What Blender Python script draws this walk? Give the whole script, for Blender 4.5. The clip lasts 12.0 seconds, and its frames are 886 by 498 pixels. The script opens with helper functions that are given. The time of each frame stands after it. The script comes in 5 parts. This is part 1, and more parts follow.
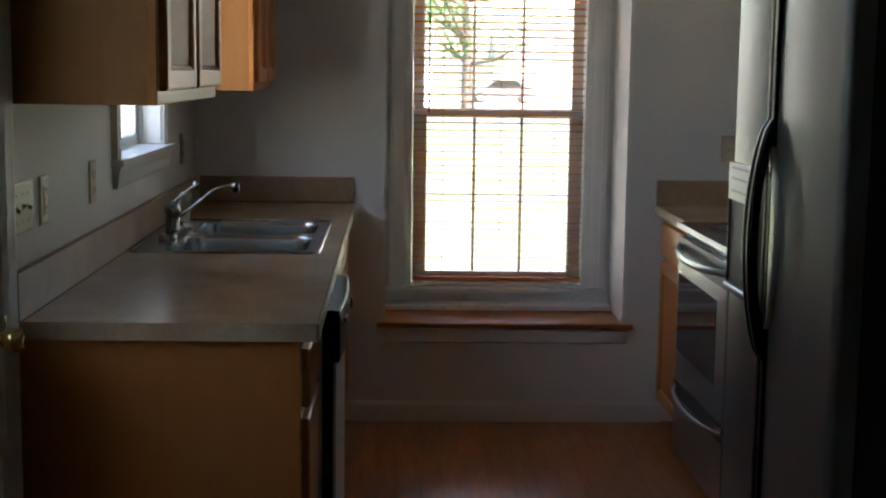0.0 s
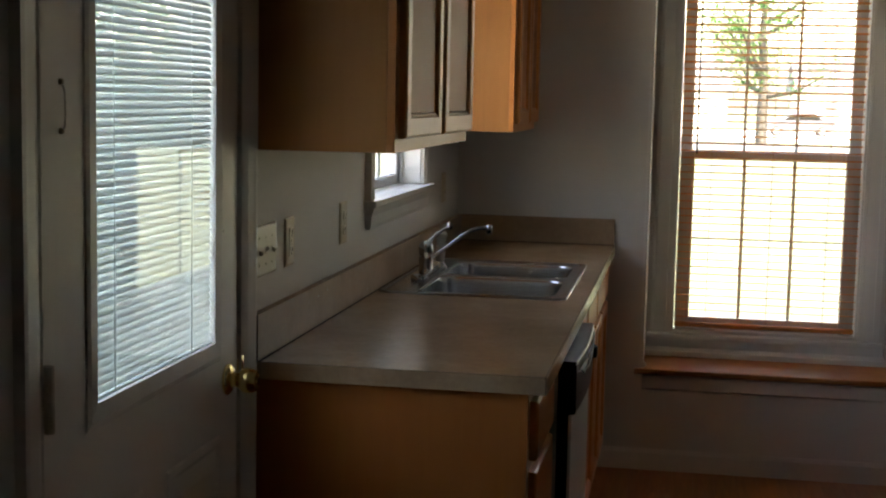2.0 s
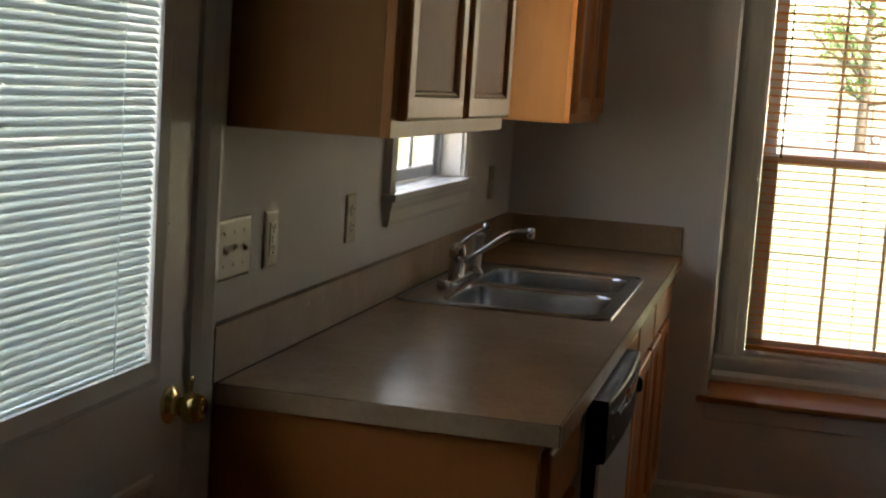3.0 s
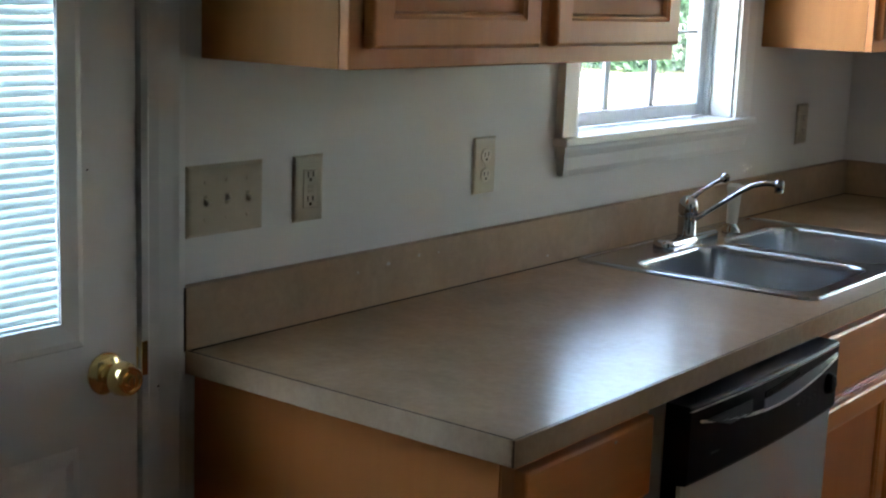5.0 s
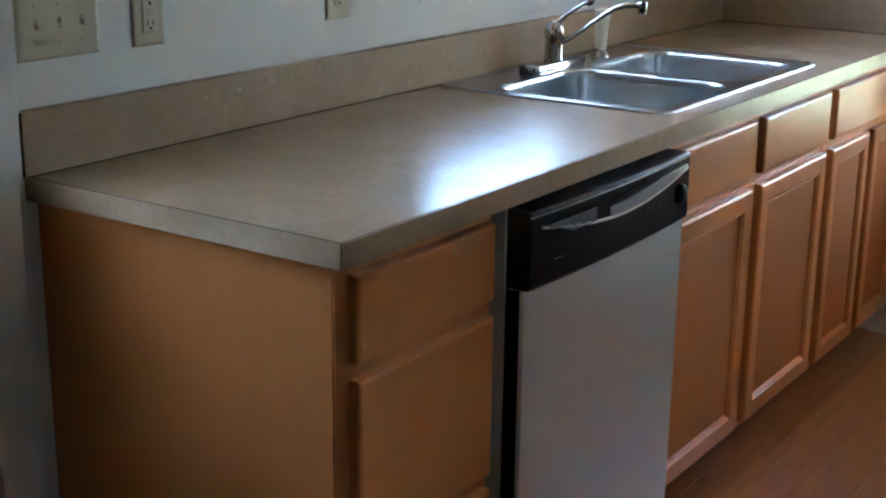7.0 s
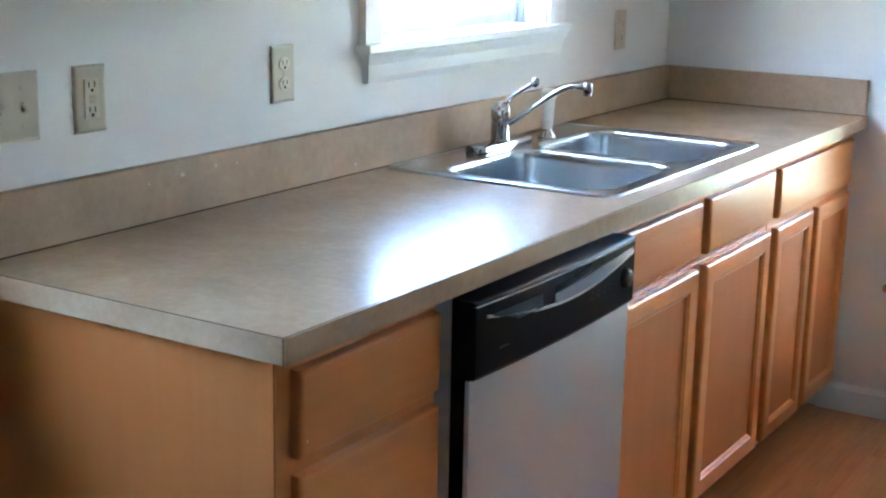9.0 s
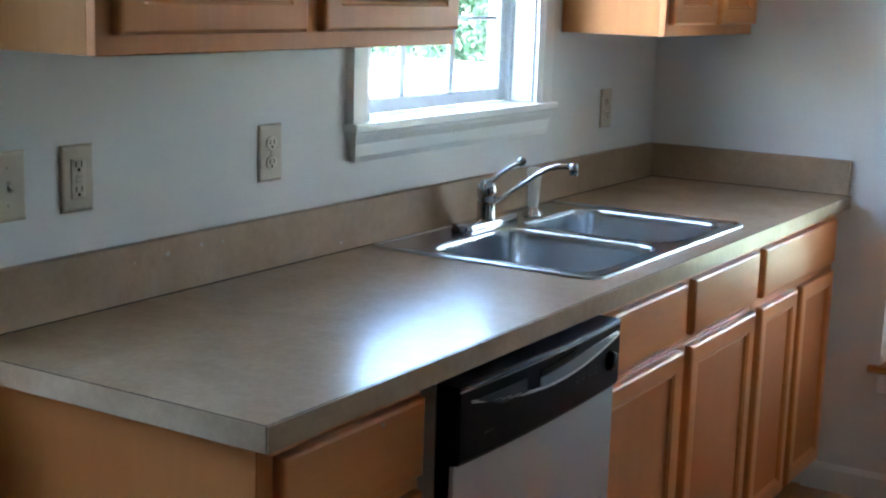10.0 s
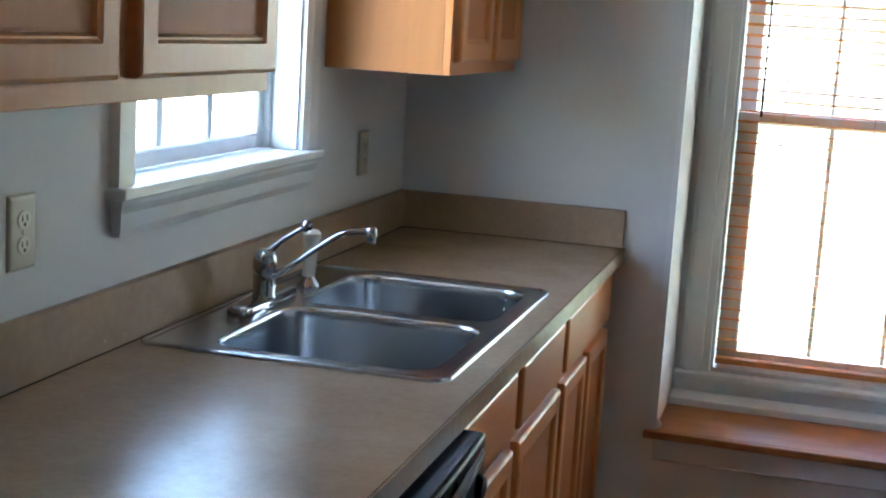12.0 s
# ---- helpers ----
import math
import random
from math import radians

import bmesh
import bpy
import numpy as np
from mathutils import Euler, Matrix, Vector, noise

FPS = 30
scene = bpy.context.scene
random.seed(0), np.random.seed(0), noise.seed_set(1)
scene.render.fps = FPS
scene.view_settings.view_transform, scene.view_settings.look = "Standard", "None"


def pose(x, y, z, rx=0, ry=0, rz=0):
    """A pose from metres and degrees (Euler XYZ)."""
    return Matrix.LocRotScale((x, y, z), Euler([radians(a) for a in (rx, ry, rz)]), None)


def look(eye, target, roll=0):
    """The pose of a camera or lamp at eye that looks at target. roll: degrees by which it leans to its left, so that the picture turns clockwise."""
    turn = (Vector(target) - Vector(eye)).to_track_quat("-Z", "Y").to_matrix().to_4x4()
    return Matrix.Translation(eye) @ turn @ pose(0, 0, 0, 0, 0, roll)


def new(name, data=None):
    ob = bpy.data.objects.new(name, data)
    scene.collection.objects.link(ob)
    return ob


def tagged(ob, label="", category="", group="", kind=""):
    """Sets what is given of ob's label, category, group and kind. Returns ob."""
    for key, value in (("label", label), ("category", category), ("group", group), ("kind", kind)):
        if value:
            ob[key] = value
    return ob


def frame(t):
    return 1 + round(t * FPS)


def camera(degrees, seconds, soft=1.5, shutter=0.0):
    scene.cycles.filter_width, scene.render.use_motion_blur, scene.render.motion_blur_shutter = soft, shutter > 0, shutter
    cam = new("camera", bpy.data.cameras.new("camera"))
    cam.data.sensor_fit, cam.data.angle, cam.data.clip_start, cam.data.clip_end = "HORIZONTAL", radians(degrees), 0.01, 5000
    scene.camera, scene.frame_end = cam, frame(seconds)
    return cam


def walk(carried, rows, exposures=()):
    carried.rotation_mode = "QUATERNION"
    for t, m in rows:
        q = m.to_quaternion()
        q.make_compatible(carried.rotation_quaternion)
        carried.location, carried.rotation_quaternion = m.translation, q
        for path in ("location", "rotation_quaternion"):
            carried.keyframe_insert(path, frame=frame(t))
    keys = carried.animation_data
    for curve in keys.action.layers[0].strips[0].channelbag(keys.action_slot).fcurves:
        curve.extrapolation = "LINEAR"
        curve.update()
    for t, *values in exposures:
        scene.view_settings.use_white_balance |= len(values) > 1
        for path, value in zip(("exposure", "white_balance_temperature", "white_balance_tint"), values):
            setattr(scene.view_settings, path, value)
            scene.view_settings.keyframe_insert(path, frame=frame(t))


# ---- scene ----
cam = camera(35.9, 12.0, soft=2.2)
PATH = [
    (0, (0.803, -2.873, 1.454), (0.877, -0.891, 1.195), 0.8),
    (0.5, (0.873, -2.85, 1.473), (0.745, -0.871, 1.218), 1.1),
    (1, (0.86, -2.857, 1.5), (0.574, -0.887, 1.306), 0.8),
    (1.5, (0.867, -2.849, 1.504), (0.526, -0.887, 1.32), -0.1),
    (2, (0.917, -2.808, 1.495), (0.571, -0.85, 1.273), 1.2),
    (2.5, (0.932, -2.583, 1.468), (0.601, -0.629, 1.199), 1.8),
    (2.7, (0.923, -2.432, 1.473), (0.541, -0.482, 1.238), 2.6),
    (4.3, (1.455, -1.661, 1.474), (0.62, 0.129, 1.161), 4.3),
    (4.5, (1.479, -1.562, 1.479), (0.54, 0.177, 1.172), 3.8),
    (5, (1.605, -1.418, 1.487), (0.409, 0.141, 1.117), 2.1),
    (5.5, (1.677, -1.389, 1.477), (0.4, 0.101, 1.089), 2.0),
    (6, (1.703, -1.365, 1.478), (0.494, 0.178, 1.079), 1.2),
    (6.5, (1.729, -1.364, 1.458), (0.587, 0.217, 1.014), 0.6),
    (7, (1.737, -1.361, 1.415), (0.655, 0.225, 0.856), 0.7),
    (7.2, (1.735, -1.356, 1.404), (0.673, 0.235, 0.818), 0.8),
    (8.8, (1.742, -1.34, 1.436), (0.703, 0.289, 0.916), 0.9),
    (9, (1.734, -1.336, 1.452), (0.696, 0.308, 0.983), 1.1),
    (9.5, (1.737, -1.335, 1.476), (0.688, 0.326, 1.101), 1.0),
    (10, (1.727, -1.331, 1.482), (0.696, 0.341, 1.106), 1.8),
    (10.5, (1.639, -1.329, 1.499), (0.691, 0.399, 1.163), 0.6),
    (11, (1.5, -1.307, 1.485), (0.67, 0.483, 1.16), 1.0),
    (11.5, (1.321, -1.154, 1.474), (0.581, 0.679, 1.168), 1.4),
    (12, (1.133, -0.975, 1.495), (0.617, 0.929, 1.166), 3.5),
]
walk(cam, [(t, look(eye, target, roll)) for t, eye, target, roll in PATH], exposures=[(0, 4.25, 7400, 17), (1.5, 4.2, 8600, 20), (2.7, 4.0, 9500, 21), (4.3, 4.3, 12000, 28), (4.6, 4.6, 10500, 25), (5.0, 5.42, 7000, 13), (5.5, 5.80, 6500, 10), (6.5, 5.93, 6350, 10), (7.2, 6.24, 6200, 11), (8.8, 7.08, 5900, 10), (9.7, 6.34, 5950, 10), (10.5, 5.75, 6000, 9), (11.5, 5.6, 6100, 10), (12, 5.56, 6150, 11)])

# ---- world, sun and sky ----
SUN_UP, SUN_TURN = 52.0, 135.0
world = bpy.data.worlds.new("world")
scene.world = world
world.use_nodes = True
wn, wl = world.node_tree.nodes, world.node_tree.links
sky = wn.new("ShaderNodeTexSky")
sky.sky_type = "NISHITA"
sky.sun_disc = False
sky.sun_elevation, sky.sun_rotation = radians(SUN_UP), radians(SUN_TURN)
sky.air_density, sky.dust_density, sky.ozone_density = 1.0, 3.0, 1.0
wn["Background"].inputs["Strength"].default_value = 0.15
wl.new(sky.outputs["Color"], wn["Background"].inputs["Color"])

sun_data = bpy.data.lights.new("sun", "SUN")
sun_data.energy, sun_data.angle, sun_data.color = 2.0, radians(0.6), (1.0, 0.95, 0.88)
sun = new("sun", sun_data)
sun_way = Vector((math.sin(radians(SUN_TURN)) * math.cos(radians(SUN_UP)), math.cos(radians(SUN_TURN)) * math.cos(radians(SUN_UP)), math.sin(radians(SUN_UP))))
sun.matrix_world = look(sun_way * 30, (0, 0, 0))


# ---- materials ----
def material(name):
    m = bpy.data.materials.new(name)
    m.use_nodes = True
    return m, m.node_tree.nodes, m.node_tree.links, m.node_tree.nodes["Principled BSDF"]


def ramp(nodes, stops):
    r = nodes.new("ShaderNodeValToRGB")
    while len(r.color_ramp.elements) < len(stops):
        r.color_ramp.elements.new(0.5)
    for e, (p, c) in zip(r.color_ramp.elements, stops):
        e.position, e.color = p, (*c, 1)
    return r


def coords(nodes, links, scale=(1, 1, 1), shift=True):
    """Object coordinates, scaled, moved by a random amount for each object."""
    tc, mp = nodes.new("ShaderNodeTexCoord"), nodes.new("ShaderNodeMapping")
    mp.inputs["Scale"].default_value = scale
    links.new(tc.outputs["Object"], mp.inputs["Vector"])
    if shift:
        oi, mul = nodes.new("ShaderNodeObjectInfo"), nodes.new("ShaderNodeMath")
        mul.operation = "MULTIPLY"
        mul.inputs[1].default_value = 37.0
        links.new(oi.outputs["Random"], mul.inputs[0])
        links.new(mul.outputs[0], mp.inputs["Location"])
    return mp


def noise_tex(nodes, links, mp, scale, detail=4.0, rough=0.55, distort=0.0):
    n = nodes.new("ShaderNodeTexNoise")
    n.inputs["Scale"].default_value, n.inputs["Detail"].default_value = scale, detail
    n.inputs["Roughness"].default_value, n.inputs["Distortion"].default_value = rough, distort
    links.new(mp.outputs["Vector"], n.inputs["Vector"])
    return n


def bump(nodes, links, height, strength, distance, bsdf):
    b = nodes.new("ShaderNodeBump")
    b.inputs["Strength"].default_value, b.inputs["Distance"].default_value = strength, distance
    links.new(height, b.inputs["Height"])
    links.new(b.outputs["Normal"], bsdf.inputs["Normal"])
    return b


def mixed(nodes, links, a, b, fac, kind="MIX"):
    m = nodes.new("ShaderNodeMix")
    m.data_type, m.blend_type = "RGBA", kind
    for v, s in ((fac, m.inputs["Factor"]), (a, m.inputs["A"]), (b, m.inputs["B"])):
        if isinstance(v, (float, int)):
            s.default_value = v
        elif isinstance(v, tuple):
            s.default_value = (*v, 1)
        else:
            links.new(v, s)
    return m.outputs["Result"]


def wood(name, dark, mid, light, grain, gloss=0.38, vary=0.12, blotch=1.6, sheen=0.32):
    """Stained wood; grain gives the stretch along each axis (small along the fibres)."""
    m, n, l, p = material(name)
    mp = coords(n, l, grain)
    fine = noise_tex(n, l, mp, 9.0, 5.0, 0.6, 0.6)
    big = noise_tex(n, l, coords(n, l, (1, 1, 1)), blotch, 3.0)
    c = ramp(n, [(0.28, dark), (0.5, mid), (0.75, light)])
    l.new(fine.outputs["Fac"], c.inputs["Fac"])
    b = ramp(n, [(0.25, (0.90, 0.885, 0.87)), (0.75, (1.06, 1.06, 1.06))])
    l.new(big.outputs["Fac"], b.inputs["Fac"])
    col = mixed(n, l, c.outputs["Color"], b.outputs["Color"], 1.0, "MULTIPLY")
    oi, mr = n.new("ShaderNodeObjectInfo"), n.new("ShaderNodeMapRange")
    mr.inputs["To Min"].default_value, mr.inputs["To Max"].default_value = 1 - vary, 1 + vary
    l.new(oi.outputs["Random"], mr.inputs["Value"])
    hs = n.new("ShaderNodeHueSaturation")
    l.new(col, hs.inputs["Color"])
    l.new(mr.outputs["Result"], hs.inputs["Value"])
    l.new(hs.outputs["Color"], p.inputs["Base Color"])
    r = ramp(n, [(0.2, (gloss - 0.02,) * 3), (0.8, (gloss + 0.05,) * 3)])
    l.new(big.outputs["Fac"], r.inputs["Fac"])
    l.new(r.outputs["Color"], p.inputs["Roughness"])
    p.inputs["Specular IOR Level"].default_value = sheen
    bump(n, l, fine.outputs["Fac"], 0.12, 0.002, p)
    return m


def painted(name, colour, rough=0.5, relief=0.05, scale=180.0, stain=0.06):
    m, n, l, p = material(name)
    big = noise_tex(n, l, coords(n, l, (1, 1, 1)), 1.3, 4.0)
    small = noise_tex(n, l, coords(n, l, (1, 1, 1)), scale, 2.0)
    c = ramp(n, [(0.3, tuple(v * (1 - stain) for v in colour)), (0.7, tuple(min(v * (1 + stain * 0.5), 0.9) for v in colour))])
    l.new(big.outputs["Fac"], c.inputs["Fac"])
    l.new(c.outputs["Color"], p.inputs["Base Color"])
    p.inputs["Roughness"].default_value = rough
    bump(n, l, small.outputs["Fac"], relief, 0.002, p)
    return m


def metal(name, colour, rough, stretch=(1, 1, 1), vary=0.08):
    m, n, l, p = material(name)
    p.inputs["Base Color"].default_value = (*colour, 1)
    p.inputs["Metallic"].default_value = 1.0
    fine = noise_tex(n, l, coords(n, l, stretch), 60.0, 3.0)
    big = noise_tex(n, l, coords(n, l, (1, 1, 1)), 4.0, 3.0)
    add = n.new("ShaderNodeMath")
    add.operation = "ADD"
    l.new(fine.outputs["Fac"], add.inputs[0])
    l.new(big.outputs["Fac"], add.inputs[1])
    r = n.new("ShaderNodeMapRange")
    r.inputs["From Min"].default_value, r.inputs["From Max"].default_value = 0.6, 1.4
    r.inputs["To Min"].default_value, r.inputs["To Max"].default_value = rough * (1 - vary * 2), rough * (1 + vary * 3)
    l.new(add.outputs[0], r.inputs["Value"])
    l.new(r.outputs["Result"], p.inputs["Roughness"])
    bump(n, l, fine.outputs["Fac"], 0.05, 0.0006, p)
    return m


def plastic(name, colour, rough=0.35):
    m, n, l, p = material(name)
    f = noise_tex(n, l, coords(n, l, (1, 1, 1)), 25.0, 3.0)
    c = ramp(n, [(0.3, tuple(v * 0.92 for v in colour)), (0.7, colour)])
    l.new(f.outputs["Fac"], c.inputs["Fac"])
    l.new(c.outputs["Color"], p.inputs["Base Color"])
    p.inputs["Roughness"].default_value = rough
    return m


def pane_glass(name):
    m, n, l, p = material(name)
    n.remove(p)
    tr, gl, lw, mx = n.new("ShaderNodeBsdfTransparent"), n.new("ShaderNodeBsdfGlossy"), n.new("ShaderNodeLayerWeight"), n.new("ShaderNodeMixShader")
    lw.inputs["Blend"].default_value = 0.5
    pw, ma = n.new("ShaderNodeMath"), n.new("ShaderNodeMath")
    pw.operation, pw.inputs[1].default_value = "POWER", 5.0
    ma.operation, ma.inputs[1].default_value, ma.inputs[2].default_value = "MULTIPLY_ADD", 0.9, 0.025
    l.new(lw.outputs["Facing"], pw.inputs[0])
    l.new(pw.outputs[0], ma.inputs[0])
    tr.inputs["Color"].default_value = (0.96, 0.98, 0.975, 1)
    gl.inputs["Roughness"].default_value = 0.0
    l.new(ma.outputs[0], mx.inputs[0])
    l.new(tr.outputs[0], mx.inputs[1])
    l.new(gl.outputs[0], mx.inputs[2])
    l.new(mx.outputs[0], n["Material Output"].inputs["Surface"])
    return m


def thin(name, colour, through_part, rough=0.4, streak=0.8):
    """A thin sheet that lets part of the light through."""
    m, n, l, p = material(name)
    f = noise_tex(n, l, coords(n, l, (40, 2, 40)), 3.0, 4.0)
    c = ramp(n, [(0.3, tuple(v * streak for v in colour)), (0.7, colour)])
    l.new(f.outputs["Fac"], c.inputs["Fac"])
    l.new(c.outputs["Color"], p.inputs["Base Color"])
    p.inputs["Roughness"].default_value = rough
    t, mx = n.new("ShaderNodeBsdfTranslucent"), n.new("ShaderNodeMixShader")
    l.new(c.outputs["Color"], t.inputs["Color"])
    mx.inputs[0].default_value = through_part
    l.new(p.outputs[0], mx.inputs[1])
    l.new(t.outputs[0], mx.inputs[2])
    l.new(mx.outputs[0], n["Material Output"].inputs["Surface"])
    return m


def laminate(name, gloss=0.25):
    m, n, l, p = material(name)
    cl = noise_tex(n, l, coords(n, l, (1, 1, 1), False), 4.5, 6.0, 0.6, 0.25)
    sp = noise_tex(n, l, coords(n, l, (1, 1, 1), False), 60.0, 4.0, 0.7)
    c = ramp(n, [(0.30, (0.325, 0.215, 0.126)), (0.5, (0.375, 0.255, 0.157)), (0.70, (0.425, 0.300, 0.192))])
    l.new(cl.outputs["Fac"], c.inputs["Fac"])
    s = ramp(n, [(0.3, (0.90, 0.89, 0.88)), (0.7, (1.07, 1.07, 1.06))])
    l.new(sp.outputs["Fac"], s.inputs["Fac"])
    l.new(mixed(n, l, c.outputs["Color"], s.outputs["Color"], 1.0, "MULTIPLY"), p.inputs["Base Color"])
    p.inputs["Specular IOR Level"].default_value = 0.34
    r = ramp(n, [(0.3, (gloss,) * 3), (0.7, (gloss + 0.012,) * 3)])
    l.new(cl.outputs["Fac"], r.inputs["Fac"])
    l.new(r.outputs["Color"], p.inputs["Roughness"])
    return m


def grass_mat(name):
    m, n, l, p = material(name)
    a = noise_tex(n, l, coords(n, l, (1, 1, 1), False), 0.35, 5.0)
    b = noise_tex(n, l, coords(n, l, (1, 1, 1), False), 14.0, 5.0, 0.7)
    c = ramp(n, [(0.3, (0.060, 0.086, 0.042)), (0.55, (0.096, 0.120, 0.068)), (0.75, (0.130, 0.147, 0.094))])
    l.new(mixed(n, l, a.outputs["Fac"], b.outputs["Fac"], 0.5), c.inputs["Fac"])
    l.new(c.outputs["Color"], p.inputs["Base Color"])
    p.inputs["Roughness"].default_value = 0.9
    bump(n, l, b.outputs["Fac"], 0.6, 0.05, p)
    return m


WALL = painted("wall_paint", (0.665, 0.668, 0.642), 0.55, 0.10, 260.0, 0.04)
CEIL = painted("ceiling_paint", (0.70, 0.70, 0.68), 0.8, 0.3, 120.0, 0.03)
TRIM = painted("trim_paint", (0.71, 0.72, 0.70), 0.32, 0.03, 90.0, 0.05)
DOORP = painted("door_paint", (0.82, 0.82, 0.80), 0.35, 0.03, 120.0, 0.05)
VINYL = plastic("white_vinyl", (0.62, 0.66, 0.67), 0.3)
MAPLE = wood("maple_stain", (0.55, 0.200, 0.055), (0.58, 0.216, 0.061), (0.61, 0.232, 0.067), (5, 5, 0.5), 0.29, 0.06, 1.6, 0.5)
MAPLE_Y = wood("maple_stain_cross", (0.55, 0.200, 0.055), (0.58, 0.216, 0.061), (0.61, 0.232, 0.067), (5, 0.5, 5), 0.29, 0.06, 1.6, 0.5)
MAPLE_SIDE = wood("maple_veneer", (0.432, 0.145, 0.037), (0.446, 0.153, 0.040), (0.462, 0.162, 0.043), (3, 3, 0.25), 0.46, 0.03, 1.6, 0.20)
VENEER = wood("yellow_maple_veneer", (0.385, 0.158, 0.046), (0.41, 0.171, 0.051), (0.435, 0.184, 0.057), (3, 3, 0.25), 0.46, 0.03, 1.6, 0.20)
OAK = wood("ledge_oak", (0.30, 0.12, 0.04), (0.40, 0.17, 0.055), (0.47, 0.22, 0.08), (0.8, 8, 8), 0.37, 0.05)
FLOORW = wood("floor_wood", (0.32, 0.125, 0.048), (0.41, 0.168, 0.066), (0.49, 0.212, 0.088), (6, 0.45, 6), 0.33, 0.09, 2.5, 0.5)
LAM = laminate("beige_laminate")
LAM_SPLASH = laminate("matte_beige_laminate", 0.45)
SEAM = plastic("dark_seam", (0.04, 0.024, 0.015), 0.8)
SEAM.node_tree.nodes["Principled BSDF"].inputs["Specular IOR Level"].default_value = 0.05
STEEL = metal("brushed_steel", (0.56, 0.56, 0.57), 0.35, (0.4, 12, 12))
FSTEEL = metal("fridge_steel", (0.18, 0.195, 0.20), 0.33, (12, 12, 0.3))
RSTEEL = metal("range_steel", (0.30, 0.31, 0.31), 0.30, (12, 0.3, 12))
STEEL_V = metal("brushed_steel_door", (0.64, 0.75, 0.79), 0.36, (12, 12, 0.3), 0.03)
SINKM = metal("sink_steel", (0.43, 0.45, 0.465), 0.23, (1, 8, 8), 0.04)
# pale grey paints the bright glint of the dishwasher's thin metal edges
TRIM_GLINT = plastic("pale_trim_glint", (0.52, 0.53, 0.53), 0.4)
CHROME = metal("chrome", (0.47, 0.48, 0.50), 0.07)
BRASS = metal("brass", (0.76, 0.58, 0.27), 0.15)
BLACK = plastic("black_plastic", (0.010, 0.010, 0.011), 0.26)
BLACK.node_tree.nodes["Principled BSDF"].inputs["Specular IOR Level"].default_value = 0.11
BLACKM = plastic("satin_black_panel", (0.010, 0.009, 0.011), 0.30)
BLACKM.node_tree.nodes["Principled BSDF"].inputs["Specular IOR Level"].default_value = 0.08
BLACKG = plastic("black_glass", (0.008, 0.008, 0.009), 0.08)
# grey that stands for the highlight in the dishwasher's black handle pocket
SCOOP_GLINT = plastic("scoop_glint_grey", (0.22, 0.245, 0.27), 0.22)
DIMP = plastic("dim_grey_print", (0.03, 0.03, 0.032), 0.6)
GREYP = plastic("grey_print", (0.30, 0.30, 0.31), 0.4)
FRIDGE_SIDE = painted("black_enamel", (0.012, 0.012, 0.012), 0.45, 0.3, 220.0, 0.1)
ALMOND = plastic("almond_plastic", (0.52, 0.46, 0.34), 0.35)
ALMOND_D = plastic("ivory_plastic", (0.60, 0.54, 0.42), 0.3)
ALMOND_S = plastic("almond_shade", (0.36, 0.31, 0.22), 0.5)
WHITEP = plastic("white_plastic", (0.70, 0.67, 0.60), 0.34)
GLASS = pane_glass("pane_glass")
SLATW = thin("wood_slat", (0.72, 0.34, 0.105), 0.46, 0.4)
# white slats with the blue of the skylight mixed into their colour
SLATM = thin("sky_tinted_slat", (0.64, 0.74, 0.75), 0.165, 0.35, 0.97)
CAULK = plastic("dried_caulk", (0.50, 0.44, 0.35), 0.6)
CORD = plastic("cord", (0.5, 0.38, 0.25), 0.8)
# pale see-through cord that imitates light leaking through the slats' cord holes
CORDW = thin("cord_hole_glow", (0.86, 0.92, 0.92), 0.75, 0.8, 0.97)
GRASS = grass_mat("lawn")
GRASS.node_tree.nodes["Principled BSDF"].inputs["Specular IOR Level"].default_value = 0.55
ROADM = painted("asphalt", (0.065, 0.065, 0.066), 0.9, 0.6, 40.0, 0.15)
CONC = painted("concrete", (0.44, 0.435, 0.415), 0.85, 0.4, 50.0, 0.12)
SIDING = painted("siding", (0.62, 0.62, 0.60), 0.6, 0.1, 30.0, 0.06)
ROOFM = painted("roof_shingle", (0.13, 0.13, 0.14), 0.9, 0.5, 20.0, 0.2)
BARK = painted("bark", (0.07, 0.066, 0.058), 0.95, 1.0, 18.0, 0.3)
LEAF = thin("leaf", (0.06, 0.185, 0.045), 0.4, 0.6)
LEAF.node_tree.nodes["Principled BSDF"].inputs["Specular IOR Level"].default_value = 0.12
LEAFD = thin("evergreen_leaf", (0.022, 0.052, 0.03), 0.2, 0.6)
LEAFD.node_tree.nodes["Principled BSDF"].inputs["Specular IOR Level"].default_value = 0.15
PANEFAR = plastic("far_pane", (0.16, 0.18, 0.20), 0.15)
CARP = plastic("car_paint", (0.10, 0.11, 0.13), 0.2)
RUBBER = plastic("rubber", (0.02, 0.02, 0.02), 0.8)


# ---- mesh helpers ----
ORIGIN = {}


def thing(name, at, label, category, group="", kind=""):
    e = new(name)
    e.empty_display_size = 0.05
    e.location = at
    ORIGIN[e.name] = Vector(at)
    return tagged(e, label, category, group, kind)


def finish(bm, smooth):
    bmesh.ops.recalc_face_normals(bm, faces=bm.faces)
    for f in bm.faces:
        f.smooth = smooth


